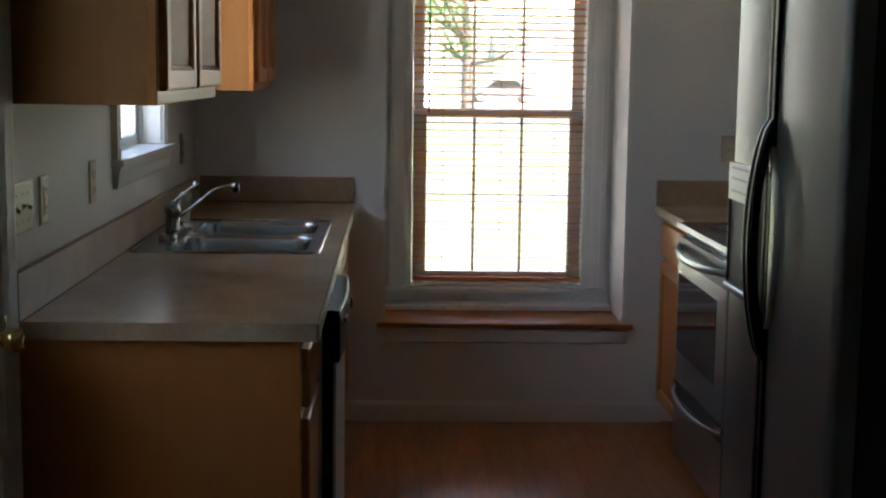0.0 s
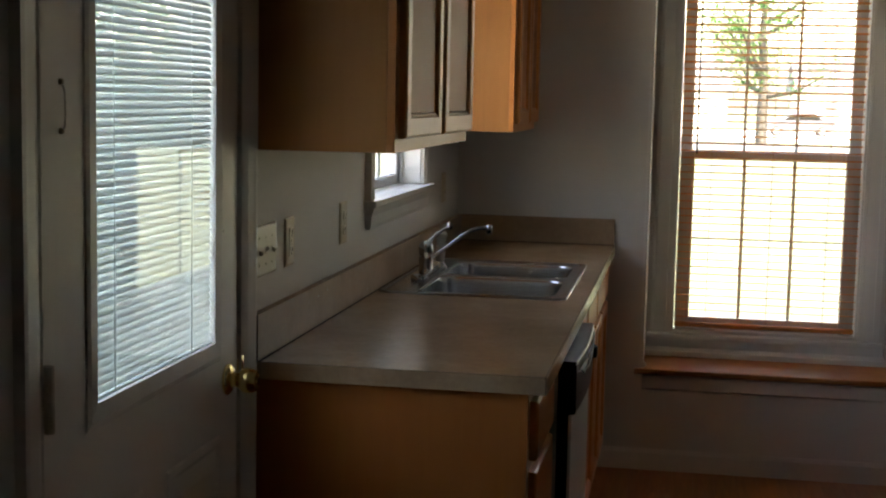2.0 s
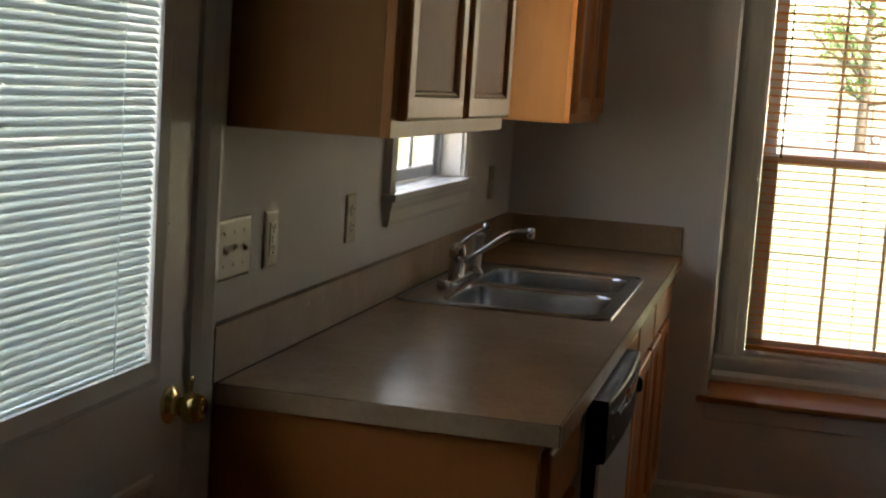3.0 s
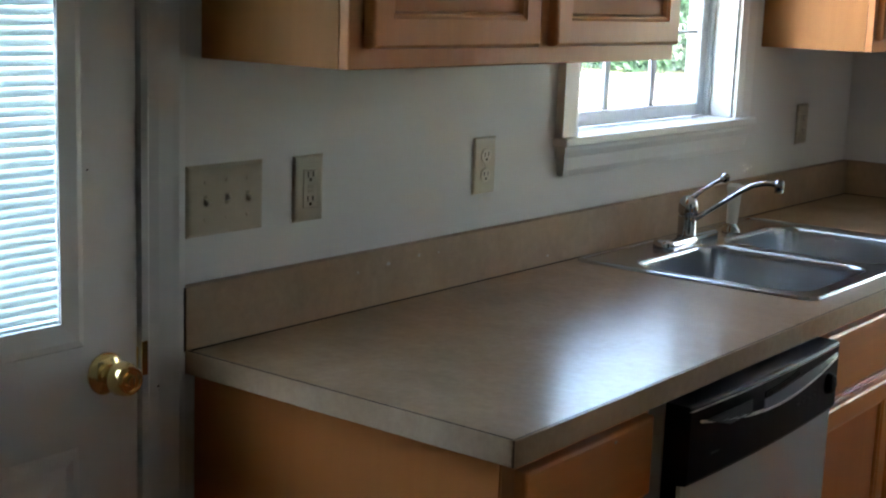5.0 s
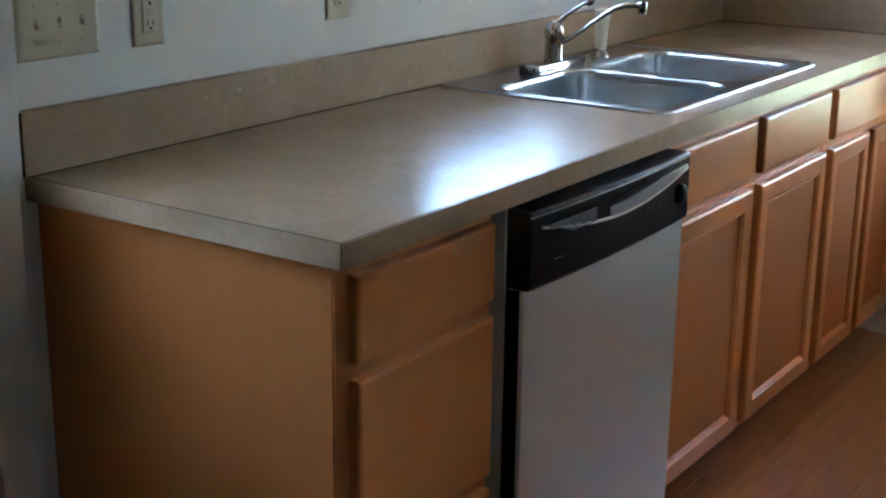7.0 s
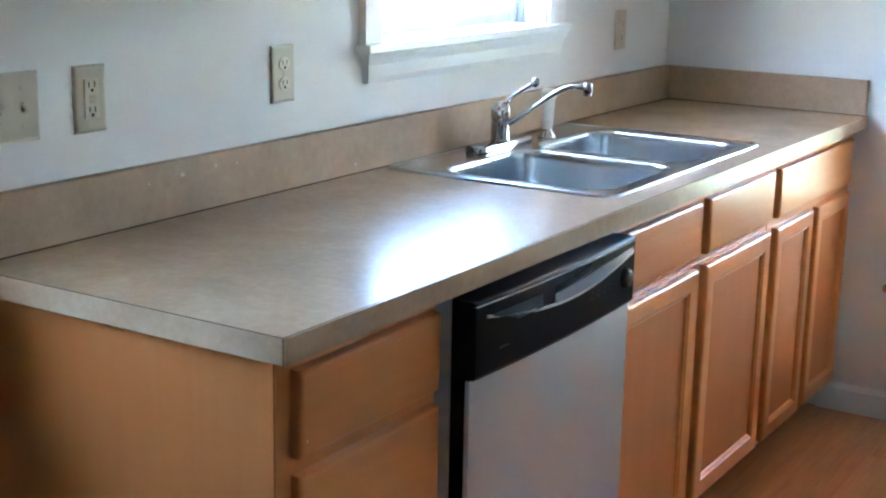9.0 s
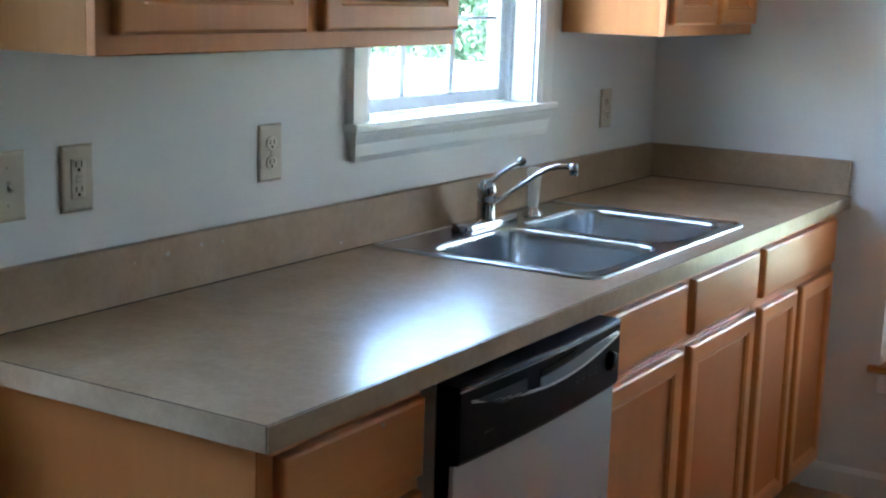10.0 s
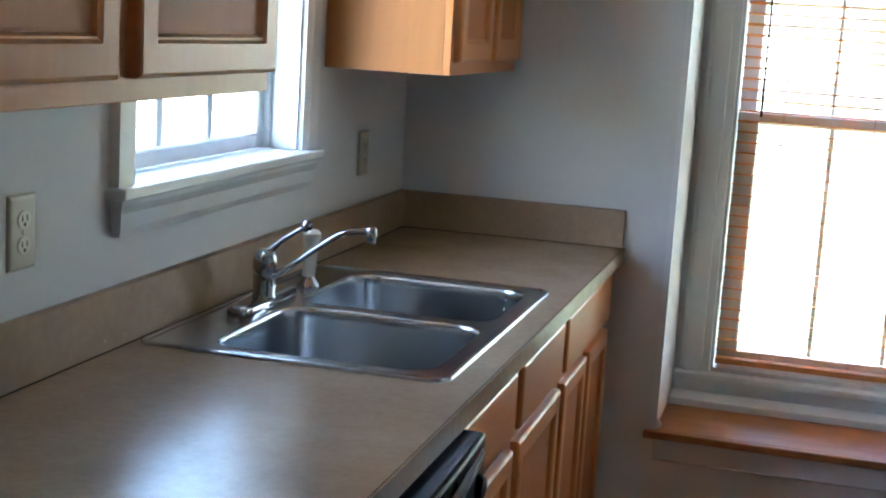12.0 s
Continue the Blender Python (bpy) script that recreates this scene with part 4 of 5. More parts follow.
def outlet_face(o, y, z):
    bm = bmesh.new()
    rings(bm, [[(x, y + 0.0165 * s * math.cos(2 * math.pi * k / 20), z + 0.014 * s * math.sin(2 * math.pi * k / 20)) for k in range(20)] for x, s in ((0.0055, 1.0), (0.0080, 1.0), (0.0085, 0.92))])
    f = part("socket", bm, ALMOND_D, o)
    part("slot", boxes((0.0083, 0.0092, y - 0.0075, y - 0.0055, z - 0.002, z + 0.007)), SEAM, f)
    part("slot", boxes((0.0083, 0.0092, y + 0.0050, y + 0.0070, z - 0.001, z + 0.007)), SEAM, f)
    part("slot", lathe(bmesh.new(), [(0.0003, 0), (0.003, 0), (0.003, 0.0008), (0.0003, 0.0009)], (0.0083, y, z - 0.007), (1, 0, 0), 8), SEAM, f)


sw = plate("light_switch", "almond three-toggle light switch plate beside the door", 0.0915, 1.148, 0.165, "switch")
for i in (-1, 0, 1):
    y = 0.0915 + i * 0.046
    part("toggle_slot", boxes((0.0055, 0.0064, y - 0.0036, y + 0.0036, 1.139, 1.157)), ALMOND_S, sw)
    up = i != 0
    bm = bmesh.new()
    box(bm, 0.0, 0.012, -0.0034, 0.0034, -0.0042, 0.0042, 0.001)
    bmesh.ops.transform(bm, matrix=pose(0.004, y, 1.148, 0, 28 if up else -28, 0), verts=bm.verts)
    part("toggle", bm, ALMOND_D, sw)
    for dz in (-0.030, 0.030):
        part("screw", lathe(bmesh.new(), [(0.0003, 0), (0.0035, 0), (0.003, 0.0012), (0.0003, 0.0014)], (0.0058, y, 1.148 + dz), (1, 0, 0), 10), ALMOND, sw)
gf = plate("ground_fault_outlet", "almond outlet with two test buttons above the counter", 0.284, 1.147, 0.072, "outlet")
face = part("socket", boxes((0.0055, 0.0085, 0.284 - 0.0165, 0.284 + 0.0165, 1.147 - 0.034, 1.147 + 0.034), bevel=0.0012), ALMOND_D, gf)
for dz in (0.021, -0.021):
    for dy in (-0.0065, 0.006):
        part("slot", boxes((0.0083, 0.0092, 0.284 + dy - 0.001, 0.284 + dy + 0.001, 1.147 + dz - 0.001, 1.147 + dz + 0.008)), SEAM, face)
    part("slot", lathe(bmesh.new(), [(0.0003, 0), (0.003, 0), (0.003, 0.0008), (0.0003, 0.0009)], (0.0083, 0.284, 1.147 + dz - 0.006), (1, 0, 0), 8), SEAM, face)
for dz in (0.004, -0.004):
    part("test_button", boxes((0.0083, 0.0098, 0.284 - 0.007, 0.284 + 0.007, 1.147 + dz - 0.003, 1.147 + dz + 0.003), bevel=0.0006), ALMOND, face)
for y in (0.796, 2.356):
    o = plate("wall_outlet", "almond duplex outlet on the wall above the backsplash", y, 1.147, 0.072, "outlet")
    outlet_face(o, y, 1.147 + 0.0195)
    outlet_face(o, y, 1.147 - 0.0195)
    part("screw", lathe(bmesh.new(), [(0.0003, 0), (0.0035, 0), (0.003, 0.0012), (0.0003, 0.0014)], (0.0058, y, 1.147), (1, 0, 0), 10), ALMOND, o)
o = thing("wall_outlet", (2.185, FAR, 1.09), "almond duplex outlet on the wall beside the bay", "outlet", "wall outlets")
bm = bmesh.new()
rings(bm, [[(2.15 + k, yy, 1.09 + k), (2.222 - k, yy, 1.09 + k), (2.222 - k, yy, 1.204 - k), (2.15 + k, yy, 1.204 - k)] for yy, k in ((FAR - 0.0003, 0), (FAR - 0.002, 0), (FAR - 0.005, 0.003), (FAR - 0.006, 0.007))])
part("cover_plate", bm, ALMOND, o)
for z in (1.1275, 1.1665):
    part("socket", boxes((2.171, 2.201, FAR - 0.0085, FAR - 0.0055, z - 0.013, z + 0.013), bevel=0.002), ALMOND_D, o)


# ---- small wear ----
def dab(name, label, x, y, z, ry, rz, mat, seed):
    """A small irregular flat blob on the wall or a front."""
    rnd = random.Random(seed)
    bm = bmesh.new()
    k = [(math.cos(6.283 * i / 9) * ry * rnd.uniform(0.6, 1.1), math.sin(6.283 * i / 9) * rz * rnd.uniform(0.6, 1.1)) for i in range(9)]
    rings(bm, [[(x + d, y + a * e, z + b * e) for a, b in k] for d, e in ((0.0, 1.0), (0.0006, 0.9), (0.0008, 0.4))])
    single(name, bm, mat, label, "stain")


for i, (y, z, ry) in enumerate(((0.485, 0.990, 0.006), (0.575, 0.994, 0.005), (0.635, 0.992, 0.003), (1.02, 0.935, 0.005), (0.40, 0.985, 0.003))):
    dab("caulk_dab", "pale dried caulk dab on the beige backsplash", 0.0196, y, z, ry, ry * 0.8, CAULK, i)
dab("paint_chip", "tiny white chip on the maple drawer front", 0.6262, 0.075, 0.742, 0.002, 0.004, WHITEP, 21)
dab("paint_chip", "tiny pale chip on the maple drawer front", 0.6262, 0.30, 0.834, 0.004, 0.003, CAULK, 22)
dab("nail_hole", "tiny dark nail hole in the white door", 0.0003, -0.178, 1.215, 0.002, 0.002, SEAM, 23)
dab("nail_hole", "tiny dark nail hole in the white door casing", 0.0128, DY1 + 0.028, 0.868, 0.002, 0.002, SEAM, 24)


# ---- the stove side ----
RF = 1.885
c = thing("corner_cabinet", (2.2, 2.41, 0), "honey maple base cabinet with drawer and door beside the stove", "cabinet", "base cabinets on the stove wall")
carcass(c, RF + 0.041, RIGHT - 0.003, 2.125, FAR - 0.016, CB, CTOP, -1)
slab_front(c, RF + 0.041, 2.15, 2.68, 0.718, 0.848, -1)
panel_front(c, RF + 0.041, 2.15, 2.68, 0.105, 0.692, -1)
ct = thing("countertop", (2.2, 2.41, CU), "short beige laminate countertop beside the stove", "countertop")
part("counter_slab", boxes((RF, RIGHT - 0.001, 2.118, FAR - 0.001, CU, CT), bevel=0.001), LAM, ct)
bs = thing("backsplash", (2.2, FAR - 0.01, CT), "low beige laminate backsplash beside the stove", "backsplash")
part("backsplash_strip", boxes((RF + 0.004, RIGHT - 0.021, FAR - 0.0205, FAR - 0.001, CT + 0.001, 1.018), (RIGHT - 0.0205, RIGHT - 0.001, 2.12, FAR - 0.001, CT + 0.001, 1.018), bevel=0.001), LAM_SPLASH, bs)
c = thing("drawer_cabinet", (2.2, 0.9, 0), "honey maple base cabinet between stove and refrigerator", "cabinet", "base cabinets on the stove wall")
carcass(c, RF + 0.041, RIGHT - 0.003, 0.45, 1.345, CB, CTOP, -1)
slab_front(c, RF + 0.041, 0.47, 1.325, 0.718, 0.848, -1)
panel_front(c, RF + 0.041, 0.47, 0.885, 0.105, 0.692, -1)
panel_front(c, RF + 0.041, 0.91, 1.325, 0.105, 0.692, -1)
ct = thing("countertop", (2.2, 0.9, CU), "beige laminate countertop between stove and refrigerator", "countertop")
part("counter_slab", boxes((RF, RIGHT - 0.001, 0.44, 1.349, CU, CT), bevel=0.001), LAM, ct)


def bowed_handle(name, parent, y0, y1, x, z, mat, out=0.045, dip=0.0, r=0.011, label=""):
    """A bar along y that bows out towards -x and dips."""
    pts, rad = [], []
    for i in range(15):
        u = i / 14
        s = math.sin(math.pi * u) ** 0.6
        pts.append((x - out * s, y0 + (y1 - y0) * u, z - dip * math.sin(math.pi * u)))
        rad.append(r * (0.8 + 0.4 * s))
    return part(name, tube(bmesh.new(), pts, rad, 10, (1.0, 0.7)), mat, parent, label, True)


def stove():
    y0, y1, xf = 1.354, 2.112, 1.862
    s = thing("electric_stove", (2.18, (y0 + y1) / 2, 0), "stainless electric stove with black glass top and oven window", "stove")
    part("stove_body", boxes((xf + 0.03, 2.50, y0, y1, 0.04, 0.895)), BLACK, s)
    part("base", boxes((xf + 0.08, 2.48, y0 + 0.02, y1 - 0.02, 0.0, 0.04)), BLACK, s)
    part("cooktop", boxes((xf - 0.004, 2.47, y0 - 0.002, y1 + 0.002, 0.896, 0.912), bevel=0.004, seg=2), BLACKG, s, "black glass cooktop")
    part("cooktop_rim", boxes((xf - 0.010, xf - 0.0045, y0 - 0.002, y1 + 0.002, 0.893, 0.914), (xf - 0.0045, 2.46, y0 - 0.006, y0 - 0.0025, 0.893, 0.908), bevel=0.0012), RSTEEL, s, "steel rim")
    part("back_panel", boxes((2.46, 2.505, y0, y1, 0.9125, 1.06), bevel=0.008, seg=2), BLACK, s)
    for i, (x, y) in enumerate(((2.02, y0 + 0.2), (2.02, y1 - 0.2), (2.3, y0 + 0.2), (2.3, y1 - 0.2))):
        r = 0.10 if i in (0, 3) else 0.08
        part("burner_ring", lathe(bmesh.new(), [(r - 0.004, 0.0), (r, 0.0004), (r + 0.002, 0.0)], (x, y, 0.9122), (0, 0, 1), 32), GREYP, s)
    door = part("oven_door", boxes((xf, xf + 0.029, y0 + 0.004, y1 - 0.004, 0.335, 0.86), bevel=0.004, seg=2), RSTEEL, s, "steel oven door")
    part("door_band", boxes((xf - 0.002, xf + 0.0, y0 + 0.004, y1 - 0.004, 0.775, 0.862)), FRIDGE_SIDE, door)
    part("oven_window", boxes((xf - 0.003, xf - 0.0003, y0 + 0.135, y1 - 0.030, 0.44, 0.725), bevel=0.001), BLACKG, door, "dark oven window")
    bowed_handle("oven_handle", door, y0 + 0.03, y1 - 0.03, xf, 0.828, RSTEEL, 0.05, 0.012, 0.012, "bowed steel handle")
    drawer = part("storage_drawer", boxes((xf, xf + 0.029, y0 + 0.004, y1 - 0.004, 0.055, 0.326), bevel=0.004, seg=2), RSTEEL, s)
    part("door_band", boxes((xf - 0.002, xf, y0 + 0.004, y1 - 0.004, 0.275, 0.327)), FRIDGE_SIDE, drawer)
    bowed_handle("drawer_handle", drawer, y0 + 0.03, y1 - 0.03, xf, 0.302, RSTEEL, 0.045, 0.012, 0.010, "bowed steel handle")


stove()


def refrigerator():
    y0, y1, gap, xf, top = -0.375, 0.440, 0.092, 1.628, 1.76
    r = thing("refrigerator", (2.05, (y0 + y1) / 2, 0), "side-by-side stainless refrigerator with black sides and long handles", "refrigerator")
    part("cabinet_shell", boxes((xf + 0.064, 2.44, y0 + 0.006, y1 - 0.004, 0.02, top - 0.01), bevel=0.006, seg=2), FRIDGE_SIDE, r, "textured black side panels")
    part("toe_grille", boxes((xf + 0.03, xf + 0.0635, y0 + 0.01, y1 - 0.01, 0.0, 0.085)), BLACK, r)
    def door(a, b):
        bm = bmesh.new()
        def ring_at(z):
            out = [(xf + 0.056, a, z), (xf + 0.022, a, z)]
            for k in range(1, 7):
                t = radians(90 * k / 6)
                out.append((xf + 0.022 - 0.018 * math.sin(t), a + 0.024 * (1 - math.cos(t)), z))
            for k in range(1, 6):
                u = k / 6
                out.append((xf + 0.004 - 0.006 * math.sin(math.pi * u), a + 0.024 + (b - a - 0.048) * u, z))
            for k in range(0, 6):
                t = radians(90 * k / 6)
                out.append((xf + 0.004 + 0.018 * (1 - math.cos(t)), b - 0.024 + 0.024 * math.sin(t), z))
            out += [(xf + 0.022, b, z), (xf + 0.056, b, z)]
            return out
        rings(bm, [ring_at(z) for z in (0.09, 0.6, 0.9, 1.3, top)])
        return bm
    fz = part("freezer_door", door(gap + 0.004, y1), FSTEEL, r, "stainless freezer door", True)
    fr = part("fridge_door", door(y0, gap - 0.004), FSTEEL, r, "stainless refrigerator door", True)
    for o, a, w in ((fz, gap + 0.004, 0.022), (fr, gap - 0.030, 0.026)):
        part("edge_trim", boxes((xf - 0.005, xf + 0.02, a, a + w, 0.09, top - 0.002), bevel=0.004, seg=2), BLACK, o, "black edge trim")
    part("door_gasket", boxes((xf + 0.0562, xf + 0.0638, y0 + 0.012, y1 - 0.012, 0.10, top - 0.012)), BLACK, r)
    # water and ice dispenser
    dy0, dy1 = 0.165, 0.420
    disp = part("dispenser", boxes((xf - 0.008, xf + 0.004, dy0, dy1, 0.93, 0.955), (xf - 0.008, xf + 0.004, dy0, dy0 + 0.012, 0.9555, 1.155), (xf - 0.008, xf + 0.004, dy1 - 0.012, dy1, 0.9555, 1.155), (xf - 0.0035, xf + 0.0035, dy0 + 0.0125, dy1 - 0.0125, 0.9555, 1.155), bevel=0.002), FRIDGE_SIDE, fz, "black water and ice dispenser")
    part("dispenser_controls", boxes((xf - 0.009, xf + 0.003, dy0, dy1, 1.1555, 1.245), bevel=0.004, seg=2), STEEL, disp, "bright control strip")
    part("drip_tray", boxes((xf - 0.016, xf - 0.009, dy0 + 0.01, dy1 - 0.01, 0.945, 0.953), bevel=0.002), STEEL, disp)
    # grey bars paint the blind's striped reflection on the control strip
    for dz in (0.0, 0.03, 0.055):
        part("print_bar", boxes((xf - 0.0098, xf - 0.0088, dy0 + 0.03, dy1 - 0.03, 1.175 + dz, 1.181 + dz)), GREYP, disp)
    # each handle grows out of the trim strip, bows forward and runs back into it
    for o, ya, yb in ((fz, gap + 0.005, gap + 0.025), (fr, gap - 0.029, gap - 0.005)):
        loops = []
        for i in range(25):
            u = i / 24
            z = 0.825 + 0.535 * u
            out = 0.044 * max(0.0, math.sin(math.pi * u)) ** 0.6
            thick = 0.024
            x0 = xf - 0.006 - out
            x1 = x0 + thick
            c = 0.005
            loops.append([(x0 + c, ya, z), (x0, ya + c, z), (x0, yb - c, z), (x0 + c, yb, z), (x1 - c, yb, z), (x1, yb - c, z), (x1, ya + c, z), (x1 - c, ya, z)])
        bm = bmesh.new()
        rings(bm, loops)
        part("door_handle", bm, BLACK, o, "long bowed black handle", True)
    # finger scoop in the wide door beside its handle; lighter steel paints its window reflection
    loops = []
    for i in range(17):
        u = i / 16
        z, w = 0.90 + 0.40 * u, 0.004 + 0.070 * math.sin(math.pi * u) ** 0.8
        yt = gap - 0.0305
        loops.append([(xf + 0.004, yt, z), (xf - 0.0035, yt, z), (xf - 0.0075, yt - w * 0.6, z), (xf - 0.006, yt - w * 0.85, z), (xf + 0.0005, yt - w, z), (xf + 0.004, yt - w, z)])
    bm = bmesh.new()
    rings(bm, loops)
    part("finger_scoop", bm, RSTEEL, fr, "curved steel finger scoop, lighter to show its window reflection", True)


refrigerator()


# ---- outdoors ----
GZ = -0.55
bm = bmesh.new()
# one sheet with gentle swells
grid = [-400, -150, -70, -40, -28, -20, -14, -9, -5, 0, 5, 9, 14, 20, 28, 40, 70, 150, 400]
vv = [[bm.verts.new((x + 1, y + 3, GZ + (0.05 * math.sin(x * 0.21) * math.cos(y * 0.17) if abs(x) < 100 and abs(y) < 100 else 0))) for x in grid] for y in grid]
for j in range(len(grid) - 1):
    for i in range(len(grid) - 1):
        bm.faces.new((vv[j][i], vv[j][i + 1], vv[j + 1][i + 1], vv[j + 1][i]))
structure("ground", bm, GRASS, "mown green lawn around the house", "ground")
structure("road", boxes((-150, 150, 49.0, 64.0, GZ - 0.1, GZ + 0.10)), ROADM, "pale asphalt street beyond the lawn", "road")
structure("parking_lot", boxes((-150, 150, 70.0, 98.0, GZ - 0.1, GZ + 0.11)), CONC, "wide pale concrete parking lot", "parking lot")
structure("driveway", boxes((-17.0, -2.6, -30, 28.0, GZ - 0.1, GZ + 0.09)), CONC, "pale concrete drive beside the house", "driveway")
structure("house_foundation", boxes((-T, RIGHT + T, BACK - T, FAR + T, GZ - 0.2, -0.2005)), CONC, "concrete foundation of the house", "foundation")


def tree(x, y, height, spread, seed, label, leaves=LEAF):
    rnd = random.Random(seed)
    t = thing("tree", (x, y, GZ), label, "tree", "yard trees")
    bm = bmesh.new()
    h0 = height * 0.36
    pts = [(x + rnd.uniform(-0.05, 0.05) * k, y + rnd.uniform(-0.05, 0.05) * k, GZ - 0.1 + height * 0.8 * k / 6) for k in range(7)]
    tube(bm, pts, [0.19 * height / 8 * (1 - 0.13 * k) for k in range(7)], 10)
    ends = []
    for k in range(16):
        a, u = rnd.uniform(0, 6.283), rnd.uniform(0.2, 0.97)
        b = Vector(pts[0]).lerp(Vector(pts[-1]), u)
        ln = spread * rnd.uniform(0.5, 1.0) * (1.15 - 0.6 * u)
        e = b + Vector((math.cos(a) * ln, math.sin(a) * ln, ln * rnd.uniform(0.25, 0.9)))
        m = b.lerp(e, 0.5) + Vector((0, 0, -0.08 * ln))
        tube(bm, [b, m, e], [0.009 * height, 0.006 * height, 0.0015 * height], 6)
        ends += [m, b.lerp(e, 0.75), e]
        for _ in range(2):
            e2 = m + Vector((rnd.uniform(-1, 1), rnd.uniform(-1, 1), rnd.uniform(-0.1, 0.9))) * ln * 0.5
            tube(bm, [m, e2], [0.025, 0.008], 5)
            ends.append(e2)
    ends += [Vector(pts[0]).lerp(Vector(pts[-1]), 0.30 + 0.6 * k / 17) + Vector((rnd.uniform(-0.5, 0.5), rnd.uniform(-0.5, 0.5), 0)) for k in range(18)]
    part("trunk", bm, BARK, t, "", True)
    big = height / 8
    verts, faces = [], []
    for e in ends:
        for _ in range(64):
            c = e + Vector((rnd.gauss(0, 0.32), rnd.gauss(0, 0.32), rnd.gauss(0, 0.26))) * spread * 0.28
            s = rnd.uniform(0.032, 0.062) * big
            q = Euler((rnd.uniform(0, 6.28), rnd.uniform(0, 6.28), rnd.uniform(0, 6.28)))
            i = len(verts)
            for p in ((-s, 0, 0), (0, s * 0.55, 0.15 * s), (s * 1.2, 0, 0), (0, -s * 0.55, 0.15 * s)):
                v = Vector(p)
                v.rotate(q)
                verts.append(c + v - ORIGIN[t.name])
            faces.append((i, i + 1, i + 2, i + 3))
    me = bpy.data.meshes.new("crown")
    me.from_pydata(verts, [], faces)
    me.materials.append(leaves)
    o = new("crown", me)
    o.parent = t


tree(4.5, 67.0, 13.0, 4.6, 3, "tall leafy tree standing on the verge")
tree(-3.5, 69.0, 11.0, 4.2, 5, "leafy tree on the verge")
tree(14.5, 66.5, 12.0, 4.6, 6, "leafy tree on the verge")
tree(-30.0, 44.0, 10.0, 4.6, 8, "leafy tree beyond the drive", LEAFD)
tree(-37.0, 47.0, 11.0, 5.0, 9, "leafy tree beyond the drive", LEAFD)
tree(-24.0, 45.5, 9.0, 4.0, 10, "leafy tree beyond the drive", LEAFD)
tree(-42.0, 38.0, 10.0, 4.6, 12, "leafy tree beyond the drive", LEAFD)


def shrub(x, y, r, h, seed):
    rnd = random.Random(seed)
    s = thing("shrub", (x, y, GZ), "rounded dark green shrub beside the drive", "shrub", "garden shrubs")
    bm = bmesh.new()
    for k in range(7):
        a = k * 0.9
        tube(bm, [(x, y, GZ), (x + 0.5 * r * math.cos(a), y + 0.5 * r * math.sin(a), GZ + h * 0.7)], [0.03, 0.01], 5)
    part("stems", bm, BARK, s)
    verts, faces = [], []
    for _ in range(3600):
        u, v, w = rnd.gauss(0, 1), rnd.gauss(0, 1), rnd.gauss(0, 1)
        d = Vector((u, v, w)).normalized() * (rnd.random() ** 0.3)
        c = Vector((d.x * r, d.y * r, h * (0.55 + 0.45 * d.z))) * rnd.uniform(0.85, 1.08)
        sz = rnd.uniform(0.03, 0.07)
        q = Euler((rnd.uniform(0, 6.28), rnd.uniform(0, 6.28), rnd.uniform(0, 6.28)))
        i = len(verts)
        for p in ((-sz, 0, 0), (0, sz * 0.6, 0), (sz * 1.2, 0, 0), (0, -sz * 0.6, 0)):
            vv2 = Vector(p)
            vv2.rotate(q)
            verts.append(c + vv2)
        faces.append((i, i + 1, i + 2, i + 3))
    me = bpy.data.meshes.new("foliage")
    me.from_pydata(verts, [], faces)
    me.materials.append(LEAFD)
    o = new("foliage", me)
    o.parent = s


tree(-19.0, 34.0, 7.0, 4.0, 14, "leafy tree beyond the drive", LEAFD)
tree(-26.0, 38.0, 8.0, 4.4, 15, "leafy tree beyond the drive", LEAFD)
tree(-33.0, 38.5, 8.5, 4.6, 16, "leafy tree beyond the drive", LEAFD)
shrub(-21.2, 27.6, 1.5, 1.9, 1)
shrub(-12.2, 33.4, 1.6, 2.0, 4)


